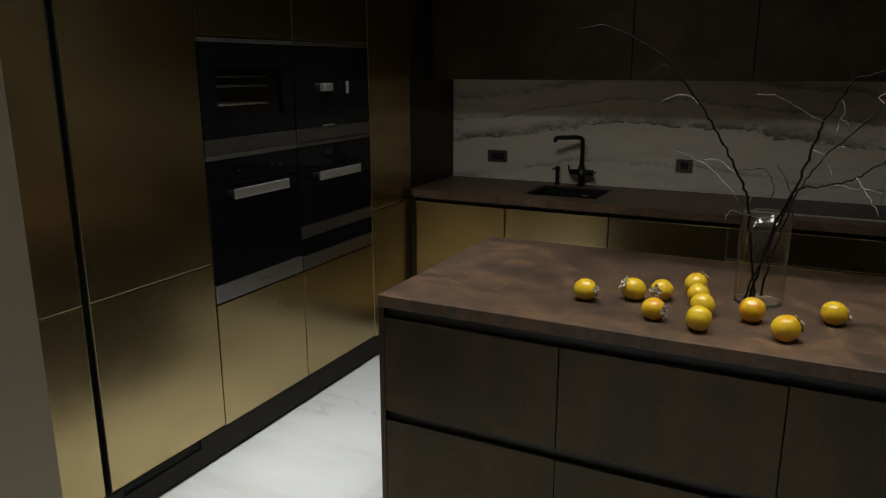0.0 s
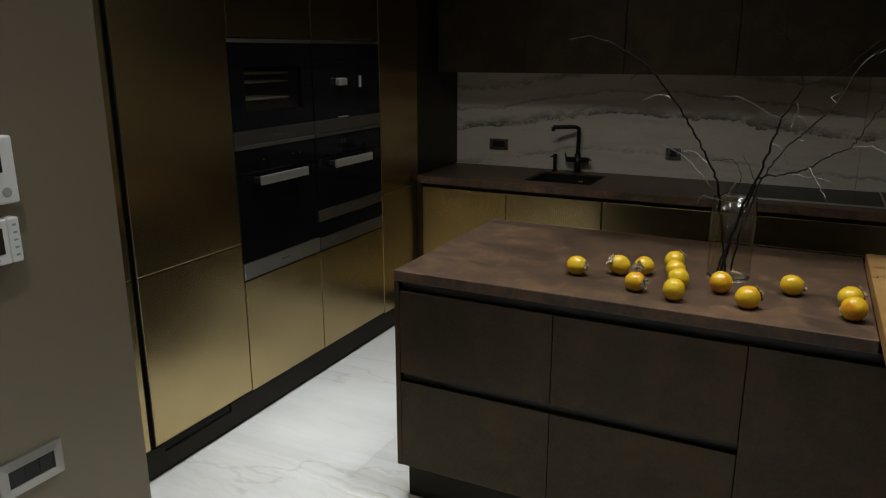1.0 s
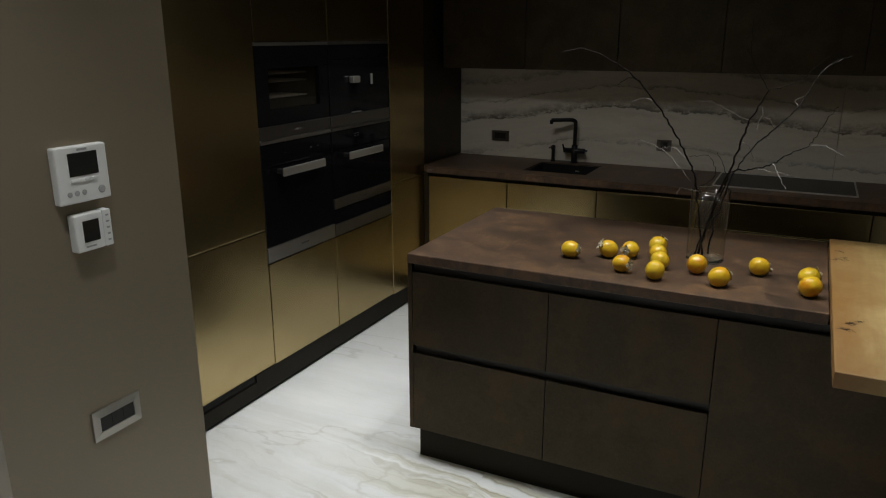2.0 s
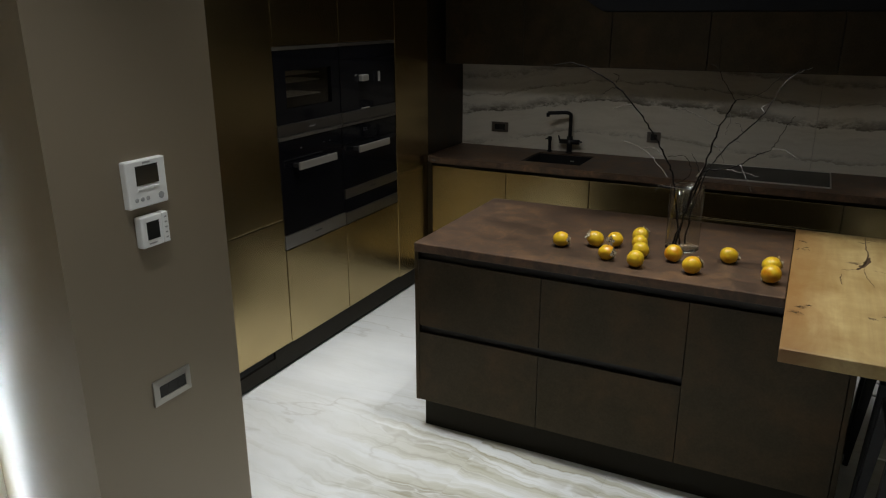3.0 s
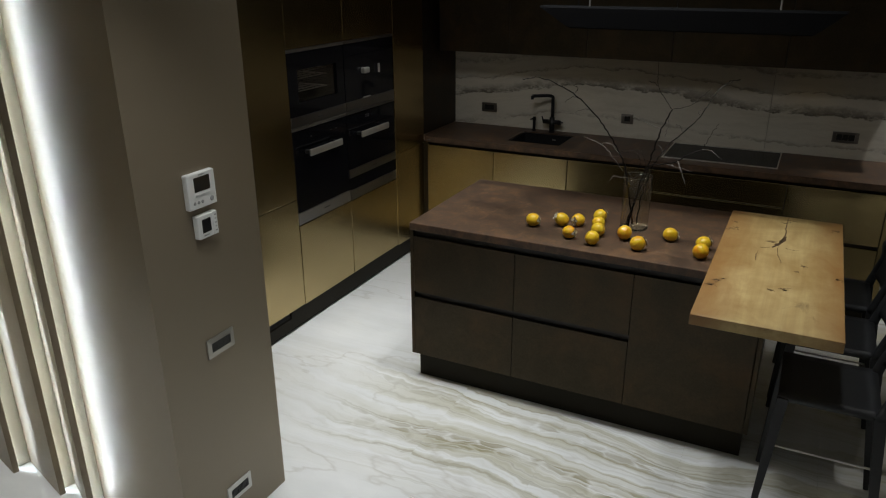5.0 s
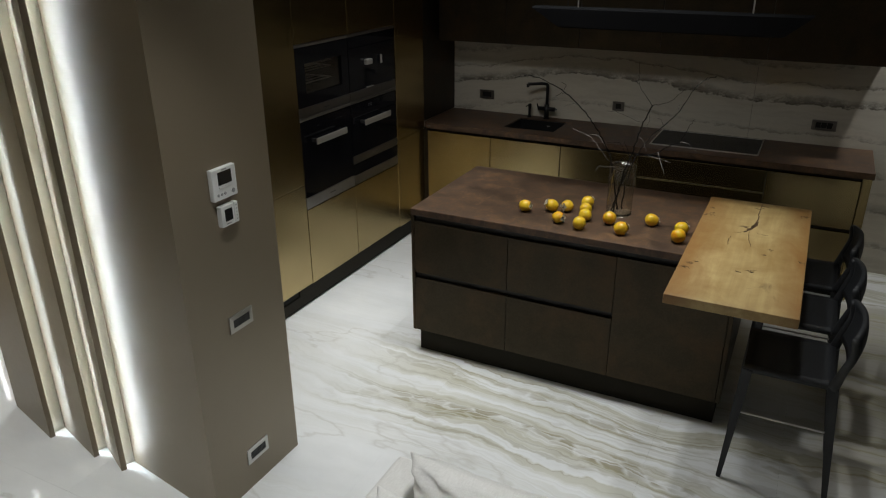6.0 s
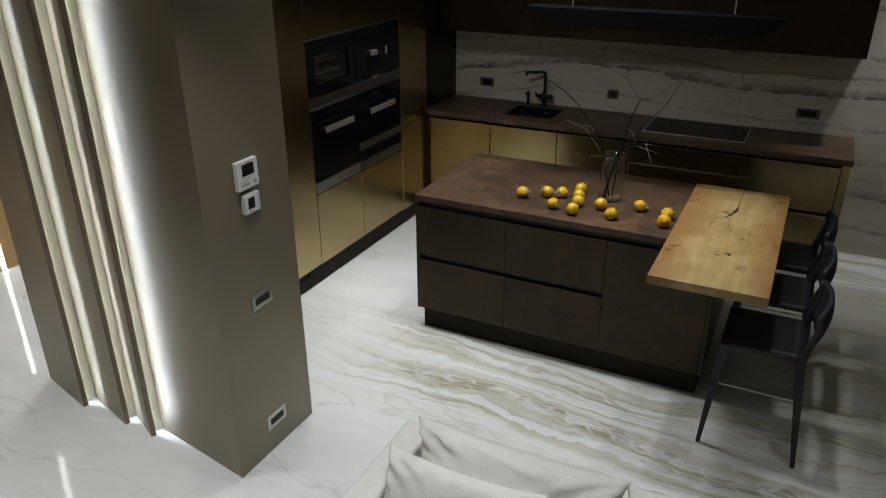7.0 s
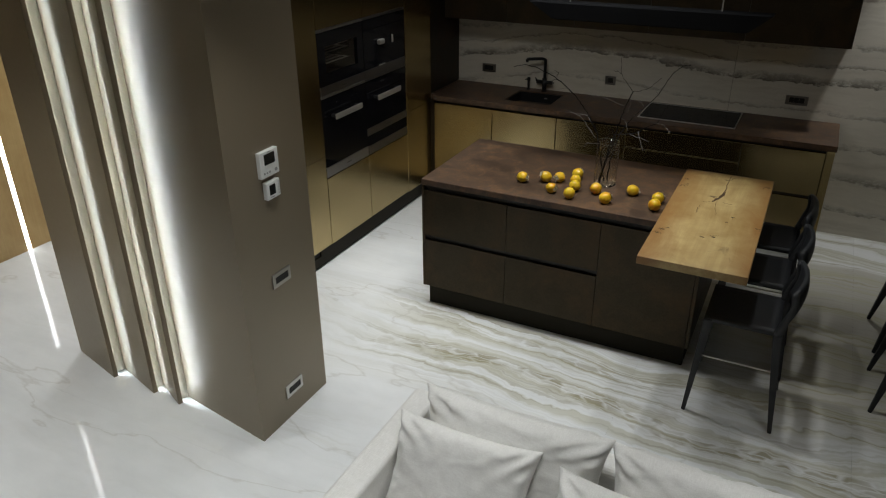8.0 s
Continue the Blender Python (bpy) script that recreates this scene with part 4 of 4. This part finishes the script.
def wall_plate(name, label, category, y0, y1, z0, z1, rim, mat):
    w = thing(name, (FACE, (y0 + y1) / 2, (z0 + z1) / 2), label, category)
    bm = bmesh.new()
    out = [(y0, z0), (y1, z0), (y1, z1), (y0, z1)]
    inn = [(y0 + rim, z0 + rim), (y1 - rim, z0 + rim), (y1 - rim, z1 - rim), (y0 + rim, z1 - rim)]
    a = [bm.verts.new((FACE + 0.0005, y, z)) for y, z in out]
    b = [bm.verts.new((FACE + 0.0065, y, z)) for y, z in out]
    c = [bm.verts.new((FACE + 0.0080, y, z)) for y, z in inn]
    d = [bm.verts.new((FACE + 0.0005, y, z)) for y, z in inn]
    for r, s in ((a, b), (b, c), (c, d), (d, a)):
        for k in range(4):
            bm.faces.new((r[k], r[(k + 1) % 4], s[(k + 1) % 4], s[k]))
    part("frame", bm, mat, w)
    return w


sw = wall_plate("light_switch", "black rocker switch in a satin nickel frame", "switch", 0.453, 0.596, 0.835, 0.914, 0.02, NICKEL)
for k in range(3):
    y = 0.4735 + 0.0342 * k
    part("rocker", wall_box(y, y + 0.0335, 0.8555, 0.8935, 0.001, 0.0065, 0.0008), CHANNEL, sw)
so = wall_plate("floor_socket", "black double socket in a pale nickel frame", "socket", 0.455, 0.596, 0.136, 0.214, 0.018, PALEFRAME)
for k in range(2):
    y = 0.4735 + 0.0525 * k
    m = part("module", wall_box(y, y + 0.0515, 0.1545, 0.1955, 0.001, 0.006, 0.0008), CHANNEL, so)
    ring = part("ring", lathe([(0.0175, 0), (0.0175, 0.0025), (0.0135, 0.0025), (0.0135, 0)], tuple(BASE[m]), 20, None, True), BLACKMETAL, m)
    ring.matrix_local = pose(0.006, y + 0.0257 - 0.5255, 0.0, 0, 90, 0)


# ---- stools and chairs ----
def leather_seat(x0, x1, half, z, sag):
    bm = bmesh.new()
    n = 10
    grid = [[bm.verts.new((x0 + (x1 - x0) * i / n, -half + 2 * half * j / n, z - sag * math.sin(math.pi * i / n) * math.sin(math.pi * j / n))) for j in range(n + 1)] for i in range(n + 1)]
    for i in range(n):
        for j in range(n):
            bm.faces.new((grid[i][j], grid[i + 1][j], grid[i + 1][j + 1], grid[i][j + 1]))
    low = bmesh.ops.extrude_face_region(bm, geom=bm.faces[:])["geom"]
    bmesh.ops.translate(bm, verts=[v for v in low if isinstance(v, bmesh.types.BMVert)], vec=(0, 0, -0.028))
    return bm


def leather_back(x, half, z0, z1, bow, lean):
    """A shell between the rear posts, bowed backwards, with a softly arched top."""
    bm = bmesh.new()
    n, m = 12, 8
    both = []
    for off in (0.0, 0.022):
        rows = []
        for i in range(m + 1):
            u = i / m
            row = []
            for j in range(n + 1):
                s = -1 + 2 * j / n
                z = z0 + (z1 - z0 + 0.015 * (1 - s * s)) * u
                row.append(bm.verts.new((x + lean * math.sin(u * math.pi * 0.75) + bow * (1 - s * s) + off, s * half, z)))
            rows.append(row)
        both.append(rows)
    for rows in both:
        for i in range(m):
            for j in range(n):
                bm.faces.new((rows[i][j], rows[i][j + 1], rows[i + 1][j + 1], rows[i + 1][j]))
    f, g = both
    for i in range(m):
        for j in (0, n):
            bm.faces.new((f[i][j], f[i + 1][j], g[i + 1][j], g[i][j]))
    for j in range(n):
        for i in (0, m):
            bm.faces.new((f[i][j], f[i][j + 1], g[i][j + 1], g[i][j]))
    return bm


def leg_mesh(foot, top, r0, r1):
    bm = tube([foot, (Vector(foot) + Vector(top)) / 2, top], [r0, (r0 + r1) / 2 + 0.002, r1], 4)
    bmesh.ops.bevel(bm, geom=bm.edges[:], offset=0.003, segments=2, affect="EDGES")
    return bm


def seat_thing(name, label, category, group, seat, back, fx, fy, bars):
    t = thing(name, (0, 0, 0), label, category, group)
    part("seat", leather_seat(-0.205, 0.165, 0.195, seat, 0.012), LEATHER, t, smooth=True)
    part("backrest", leather_back(0.165, 0.20, seat + 0.045, back, 0.035, 0.035), LEATHER, t, smooth=True)
    for s in (-1, 1):
        part("leg", leg_mesh((-fx, s * fy, 0), (-0.185, s * 0.182, seat - 0.015), 0.015, 0.030), LEATHER, t)
        part("leg", leg_mesh((fx, s * fy, 0), (0.16, s * 0.185, seat - 0.012), 0.015, 0.032), LEATHER, t)
        post = smoothed([(0.16, s * 0.187, seat - 0.02), (0.185, s * 0.192, seat + 0.08), (0.208, s * 0.196, seat + 0.16), (0.198, s * 0.196, back - 0.005)], 4)
        part("post", tube(post, [0.024, 0.022, 0.021, 0.019] + [0.018] * (len(post) - 5) + [0.012], 10), LEATHER, t, smooth=True)
    for z, at in bars:
        k = z / seat
        x0, y0 = fx + (0.185 - fx) * k, fy + (0.182 - fy) * k
        if at == "y":
            for s in (-1, 1):
                part("foot_bar", tube([(-x0, s * y0, z), (x0 - 0.01, s * y0, z)], [0.005, 0.005], 8), STEEL, t, "thin steel bar")
        else:
            for s in (-1, 1):
                part("foot_bar", tube([(s * x0 - 0.005 * (s > 0), -y0, z), (s * x0 - 0.005 * (s > 0), y0, z)], [0.005, 0.005], 8), STEEL, t, "thin steel bar")
    return t


stool = seat_thing("bar_stool", "black leather bar stool with thin steel foot bars", "stool", "stools at the breakfast bar", 0.62, 0.865, 0.23, 0.212, ((0.375, "y"),))
stool.location = (0.932, 1.738, 0)
copy_thing(stool, pose(0.937, 2.265, 0))
copy_thing(stool, pose(0.935, 2.785, 0))
chair = seat_thing("dining_chair", "black leather dining chair with slim legs", "chair", "dining chairs", 0.46, 0.80, 0.24, 0.222, ())
chair.matrix_basis = pose(1.892, 2.19, 0, 0, 0, 180)
copy_thing(chair, pose(1.91, 2.87, 0, 0, 0, 183))


# ---- persimmons ----
def fruit_body(r, tall, seed):
    rng = random.Random(seed)
    bm = bmesh.new()
    bmesh.ops.create_uvsphere(bm, u_segments=28, v_segments=18, radius=1)
    ph = [rng.uniform(0, 6.3) for _ in range(3)]
    for v in bm.verts:
        a = math.atan2(v.co.y, v.co.x)
        u = v.co.z
        w = 1 + 0.018 * math.cos(4 * a + ph[0]) + 0.012 * math.sin(2 * a + ph[1]) - 0.02 * u
        dip = 0.10 * math.exp(-((1 - u) / 0.06)) + 0.05 * math.exp(-((1 + u) / 0.04))
        v.co = Vector((v.co.x * w * r, v.co.y * w * r, (u - math.copysign(dip, u)) * r * tall))
    return bm


def calyx_mesh(r, tall, seed):
    """Four broad dry lobes, curled up and ragged at the rim."""
    rng = random.Random(seed + 50)
    bm = bmesh.new()
    top = r * tall * 0.91
    for k in range(4):
        a0 = k * math.pi / 2 + rng.uniform(-0.2, 0.2)
        wide, long, curl = rng.uniform(0.6, 0.78), rng.uniform(0.62, 0.82), rng.uniform(0.0, 0.18)
        rows = []
        for i in range(5):
            u = i / 4
            d = (0.16 + (long - 0.16) * u) * r
            spread = wide * (1 - 0.75 * u ** 2.2)
            row = []
            for j in range(5):
                s = (j - 2) / 2 * spread
                lift = curl * u * u * r + 0.10 * r * abs(j - 2) / 2 * u
                fall = 0.30 * (d / r) ** 2 * r
                row.append(bm.verts.new(((d + rng.uniform(-1, 1) * 0.03 * r * u) * math.cos(a0 + s), d * math.sin(a0 + s), top - fall + 0.003 + lift + rng.uniform(-1, 1) * 0.025 * r)))
            rows.append(row)
        for a, c in zip(rows, rows[1:]):
            for j in range(4):
                bm.faces.new((a[j], a[j + 1], c[j + 1], c[j]))
    low = bmesh.ops.extrude_face_region(bm, geom=bm.faces[:])["geom"]
    bmesh.ops.translate(bm, verts=[v for v in low if isinstance(v, bmesh.types.BMVert)], vec=(0, 0, -0.0012))
    return bm


def persimmon(x, y, r, tall, tilt, heading, seed):
    """tilt: lean of the calyx from straight up; heading: the way it leans, in degrees from +x."""
    side = abs(math.sin(radians(tilt)))
    low = r * math.sqrt((tall * math.cos(radians(tilt))) ** 2 + side ** 2) * 0.985
    t = thing("persimmon", (0, 0, 0), "ripe yellow-orange persimmon on the island top", "fruit", "persimmons")
    body = part("skin", fruit_body(r, tall, seed), PERSIMMON, t, smooth=True)
    part("calyx", calyx_mesh(r, tall, seed), CALYX, body, "dry grey-green calyx")
    part("heart", lathe([(0.34 * r, -0.004), (0.36 * r, 0.0015), (0.2 * r, 0.003)], (0, 0, r * tall * 0.89), 14), CALYXDARK, body, "dark heart of the calyx")
    part("stalk", tube([(0, 0, r * tall * 0.86), (0.002, 0.001, r * tall * 0.9 + 0.010)], [0.003, 0.0025], 7), CALYX, body, "short dry stalk")
    t.matrix_basis = Matrix.Translation((x, y, CZ + low)) @ Matrix.Rotation(radians(heading), 4, "Z") @ Matrix.Rotation(radians(tilt), 4, "Y")
    return t


for k, (x, y, r, tall, tilt, heading) in enumerate((
    (-0.567, 2.154, 0.036, 1.10, 82, -8), (-0.431, 2.222, 0.0365, 1.12, 60, 205), (-0.351, 2.257, 0.035, 1.12, 84, 252), (-0.339, 2.060, 0.0335, 1.10, 84, -20),
    (-0.263, 2.367, 0.036, 1.08, 48, 45), (-0.240, 2.250, 0.035, 1.06, 140, 60), (-0.215, 2.152, 0.036, 1.06, 112, 70), (-0.208, 2.017, 0.0365, 1.08, 125, 95),
    (-0.081, 2.160, 0.0375, 1.04, 140, 90), (0.012, 2.039, 0.0365, 1.10, 62, 25), (0.131, 2.238, 0.0355, 1.10, 105, 40), (0.298, 2.180, 0.0355, 1.08, 66, 28), (0.303, 2.058, 0.0375, 1.06, 140, 140),
)):
    persimmon(x, y, r * 0.97, tall, tilt, heading, k)

# ---- vase and branches ----
VX, VY = -0.076, 2.346
vase = thing("vase", (VX, VY, CZ), "clear glass cylinder vase holding bare branches", "vase")
wall_glass = part("glass", lathe([(0.0705, 0.014), (0.072, 0.018), (0.072, 0.284), (0.070, 0.284), (0.070, 0.018)], (VX, VY, CZ + 0.0005), 48, None, True), GLASS, vase, smooth=True)
base_glass = part("base", lathe([(0.055, 0.0), (0.068, 0.002), (0.072, 0.008), (0.0705, 0.0135), (0.060, 0.0135), (0.045, 0.010)], (VX, VY, CZ + 0.0005), 48), BASEGLASS, vase, "thick greenish glass base", True)
rim_glass = part("rim", lathe([(0.0722 + 0.0016 * math.cos(a), 0.286 + 0.0022 * math.sin(a)) for a in (2 * math.pi * k / 8 for k in range(8))], (VX - 0.0, VY, CZ + 0.0005), 48, None, True), BASEGLASS, vase, "rounded glass rim", True)
for g in (wall_glass, base_glass, rim_glass):
    g.visible_shadow = False


def branch(name, label, stem, twigs, r0, r1):
    b = thing(name, stem[0], label, "branch", "branches in the vase")

    def limb(points, a, c, steps=6, wob=0.0035):
        pts = smoothed(points, steps)
        pts = [p + Vector([random.uniform(-wob, wob) for _ in range(3)]) * (0 < i < len(pts) - 1) for i, p in enumerate(pts)]
        rad = [(a + (c - a) * i / (len(pts) - 1)) * random.uniform(0.88, 1.15) for i in range(len(pts))]
        bm = tube(pts, rad, 7)
        for p, r in zip(pts[2::3], rad[2::3]):
            bmesh.ops.create_icosphere(bm, subdivisions=1, radius=r * 1.35, matrix=Matrix.Translation(p))
        return bm

    main = part("stem", limb(stem, r0, r1), BARK, b, smooth=True)
    for pale, pts in twigs:
        part("twig", limb(pts, 0.0014, 0.0009, 5, 0.003), PALETWIG if pale else BARK, main, "pale-toned bare twig" if pale else "", True)


branch("branch", "bare dark branch arching sideways out of the vase", [(-0.088, 2.356, 0.970), (-0.108, 2.316, 1.118), (-0.131, 2.271, 1.288), (-0.165, 2.256, 1.368), (-0.213, 2.216, 1.468), (-0.264, 2.156, 1.558), (-0.331, 2.036, 1.670), (-0.413, 1.956, 1.736), (-0.483, 1.906, 1.766), (-0.548, 1.871, 1.756)], [
    (True, [(-0.264, 2.161, 1.554), (-0.303, 2.166, 1.588), (-0.343, 2.176, 1.586), (-0.380, 2.182, 1.567)]),
    (False, [(-0.331, 2.036, 1.671), (-0.358, 2.026, 1.666), (-0.388, 2.016, 1.643)]),
    (False, [(-0.338, 2.026, 1.688), (-0.328, 2.016, 1.713), (-0.348, 2.006, 1.726)]),
    (True, [(-0.165, 2.261, 1.359), (-0.213, 2.316, 1.388), (-0.253, 2.346, 1.390), (-0.290, 2.361, 1.374)]),
    (True, [(-0.143, 2.276, 1.273), (-0.213, 2.296, 1.343), (-0.273, 2.326, 1.383), (-0.361, 2.301, 1.421)]),
    (True, [(-0.118, 2.286, 1.238), (-0.143, 2.196, 1.260), (-0.163, 2.166, 1.268), (-0.176, 2.156, 1.242)]),
    (False, [(-0.128, 2.276, 1.248), (-0.073, 2.286, 1.288), (-0.065, 2.286, 1.333), (-0.093, 2.286, 1.373), (-0.158, 2.276, 1.370)]),
], 0.0042, 0.0016)
branch("branch", "bare dark forked branch rising from the vase", [(-0.098, 2.301, 0.970), (-0.075, 2.286, 1.098), (-0.043, 2.246, 1.238), (-0.006, 2.201, 1.335), (0.022, 2.181, 1.438), (0.046, 2.168, 1.525), (0.099, 2.079, 1.634)], [
    (False, [(0.099, 2.079, 1.634), (0.067, 2.046, 1.688), (0.039, 2.007, 1.749), (0.037, 1.996, 1.798), (0.035, 1.986, 1.858)]),
    (False, [(0.039, 2.007, 1.749), (0.027, 1.966, 1.766), (0.011, 1.933, 1.775)]),
    (False, [(0.099, 2.079, 1.634), (0.142, 2.076, 1.648), (0.192, 2.056, 1.673), (0.232, 2.016, 1.718), (0.266, 1.969, 1.753)]),
    (True, [(0.046, 2.168, 1.525), (-0.003, 2.126, 1.548), (-0.063, 2.066, 1.590), (-0.119, 2.037, 1.596)]),
    (True, [(0.075, 2.116, 1.588), (0.087, 2.106, 1.558), (0.077, 2.106, 1.518), (0.075, 2.106, 1.503)]),
    (True, [(0.025, 2.176, 1.448), (0.052, 2.166, 1.438), (0.072, 2.156, 1.398), (0.075, 2.156, 1.383)]),
    (False, [(-0.013, 2.206, 1.318), (-0.033, 2.226, 1.358), (-0.058, 2.236, 1.398)]),
], 0.0048, 0.0029)
branch("branch", "bare branch with pale twigs reaching out of the vase", [(-0.068, 2.376, 0.970), (-0.053, 2.336, 1.098), (-0.021, 2.301, 1.238), (0.017, 2.316, 1.348), (0.062, 2.336, 1.418), (0.118, 2.344, 1.476), (0.189, 2.341, 1.564), (0.232, 2.396, 1.655), (0.287, 2.426, 1.720), (0.338, 2.446, 1.736)], [
    (True, [(0.118, 2.344, 1.476), (0.107, 2.326, 1.508), (0.087, 2.316, 1.523)]),
    (True, [(0.189, 2.341, 1.564), (0.177, 2.376, 1.583), (0.201, 2.421, 1.594)]),
    (True, [(0.232, 2.396, 1.655), (0.262, 2.411, 1.698), (0.302, 2.431, 1.726), (0.339, 2.446, 1.738)]),
    (True, [(0.087, 2.341, 1.448), (0.112, 2.326, 1.443)]),
], 0.0034, 0.0016)
branch("branch", "bare low branch with hanging twigs in the vase", [(-0.113, 2.316, 0.970), (-0.073, 2.316, 1.118), (-0.023, 2.266, 1.268), (-0.001, 2.201, 1.335), (0.067, 2.176, 1.353), (0.135, 2.158, 1.382), (0.187, 2.146, 1.423), (0.241, 2.142, 1.451)], [
    (False, [(0.241, 2.142, 1.451), (0.262, 2.116, 1.498), (0.287, 2.086, 1.553), (0.309, 2.069, 1.589)]),
    (True, [(0.241, 2.142, 1.451), (0.287, 2.096, 1.460), (0.317, 2.056, 1.451), (0.341, 2.033, 1.439)]),
    (True, [(0.135, 2.158, 1.382), (0.157, 2.126, 1.353), (0.177, 2.096, 1.323), (0.193, 2.082, 1.296)]),
    (True, [(0.087, 2.171, 1.358), (0.147, 2.136, 1.356), (0.212, 2.116, 1.348)]),
], 0.0037, 0.0019)


# ---- sofa ----
def cushion(w, h, t, seed, n=44, pinch=0.10, crease=0.014):
    """A stuffed cushion in its own x-z plane: swollen, with drawn-in sides, ears and creases."""
    bm = bmesh.new()
    off = Vector((seed * 7.3, seed * 3.1, 0))
    sides = []
    for s in (-1, 1):
        rows = []
        for i in range(n + 1):
            row = []
            for j in range(n + 1):
                u, v = -1 + 2 * i / n, -1 + 2 * j / n
                pu = u * (1 - pinch * (1 - v * v) * abs(u) ** 3)
                pv = v * (1 - pinch * (1 - u * u) * abs(v) ** 3)
                fat = (max(0, 1 - u ** 4) * max(0, 1 - v ** 4)) ** 0.55
                p = Vector((pu * w / 2, 0, pv * h / 2))
                q = Vector((p.x * 5, s * 2.0, p.z * 5)) + off
                edge = max(abs(u), abs(v)) ** 3
                corner = (abs(u) * abs(v)) ** 2
                fold = math.sin(18 * (abs(u) - abs(v)) + 3 * noise.noise(q)) * corner * 1.3
                wave = noise.noise(q * 1.2) * 0.9 + noise.noise(q * 3.1) * 0.4 + edge * noise.noise(Vector((p.x * 26, s, p.z * 26)) + off) * 0.75 + 1.4 * fold
                ridge = (1 - abs(noise.noise(Vector((p.x * 11, s * 2.0, p.z * 3.0)) + off))) ** 9
                ridge += (1 - abs(noise.noise(Vector((p.x * 4 + p.z * 9, s * 3.0, p.z * 7 - p.x * 5)) + off))) ** 10
                wave += 0.95 * ridge * (0.25 + 0.75 * edge)
                row.append(bm.verts.new((p.x, s * (fat * t / 2 + 0.004 + crease * wave * min(1, fat * 2)), p.z)))
            rows.append(row)
        sides.append(rows)
    for rows in sides:
        for i in range(n):
            for j in range(n):
                bm.faces.new((rows[i][j], rows[i + 1][j], rows[i + 1][j + 1], rows[i][j + 1]))
    f, g = sides
    rim = [(i, 0) for i in range(n)] + [(n, j) for j in range(n)] + [(i, n) for i in range(n, 0, -1)] + [(0, j) for j in range(n, 0, -1)]
    for (a, b), (c, d) in zip(rim, rim[1:] + rim[:1]):
        bm.faces.new((f[a][b], f[c][d], g[c][d], g[a][b]))
    return bm


SFX0, SFX1 = -0.362, 2.35
sofa = thing("sofa", (1.0, -0.1, 0), "large white linen sofa with loose cushions", "sofa")
part("base", box(SFX0 + 0.02, SFX1, -0.62, 0.33, 0.06, 0.26, 0.02, None, 3), LINEN, sofa)
part("arm", box(SFX0, -0.235, -0.64, 0.325, 0.055, 0.62, 0.02, None, 4), LINEN, sofa)
part("backrest", box(-0.233, SFX1, 0.20, 0.325, 0.262, 0.60, 0.03, None, 4), LINEN, sofa)
for x0, x1 in ((-0.232, 0.63), (0.635, 1.40), (1.405, 2.17)):
    part("seat_cushion", box(x0, x1, -0.66, 0.19, 0.262, 0.42, 0.04, None, 4), LINEN, sofa)
for x in (SFX0 + 0.05, SFX1 - 0.05):
    for y in (-0.56, 0.28):
        part("foot", box(x - 0.025, x + 0.025, y - 0.025, y + 0.025, 0.0, 0.062), BLACKMETAL, sofa)


def loose(name, label, x, y, z, w, h, t, lean, turn, seed, roll=0, crease=0.015):
    ob = finish(name, cushion(w, h, t, seed, crease=crease), LINEN, None, True)
    ob.matrix_basis = pose(x, y, z, -lean, roll, turn)
    return tagged(ob, label, "cushion", "cushions on the sofa")


big = "large white linen back cushion standing on the sofa"
loose("back_cushion", big, 0.205, 0.07, 0.622, 0.80, 0.43, 0.17, 14, 0, 1)
loose("back_cushion", big, 0.990, 0.065, 0.618, 0.80, 0.43, 0.17, 15, 0, 2)
loose("back_cushion", big, 1.775, 0.065, 0.615, 0.78, 0.42, 0.17, 14, 0, 3)
loose("throw_pillow", "white linen throw pillow leaning on a cushion", 0.060, -0.115, 0.572, 0.60, 0.46, 0.16, 28, 3, 4, 2)
loose("throw_pillow", "white linen throw pillow leaning on a cushion", 0.72, -0.14, 0.56, 0.58, 0.44, 0.16, 32, -5, 5, -3)

# ---- floor slabs ----
SLAB, WIDE, JOINT = 1.2, 0.6, 0.0004
slab_mesh = None
floor_ob = bpy.data.objects["floor"]
for i in range(-9, 9):
    for j in range(-6, 6):
        x0, y0 = 0.365 + WIDE * i, 0.05 + SLAB * j
        if x0 > 5.6 or x0 + WIDE < -4.6 or y0 + SLAB < -6.5 or y0 > 5.3:
            continue
        if slab_mesh is None:
            ob = finish("slab", box(JOINT / 2, WIDE - JOINT / 2, JOINT / 2, SLAB - JOINT / 2, -0.0218, 0.0, 0.0), ONYX)
            slab_mesh = ob.data
        else:
            ob = new("slab", slab_mesh)
        ob.parent = floor_ob
        ob.location = (x0, y0, 0)
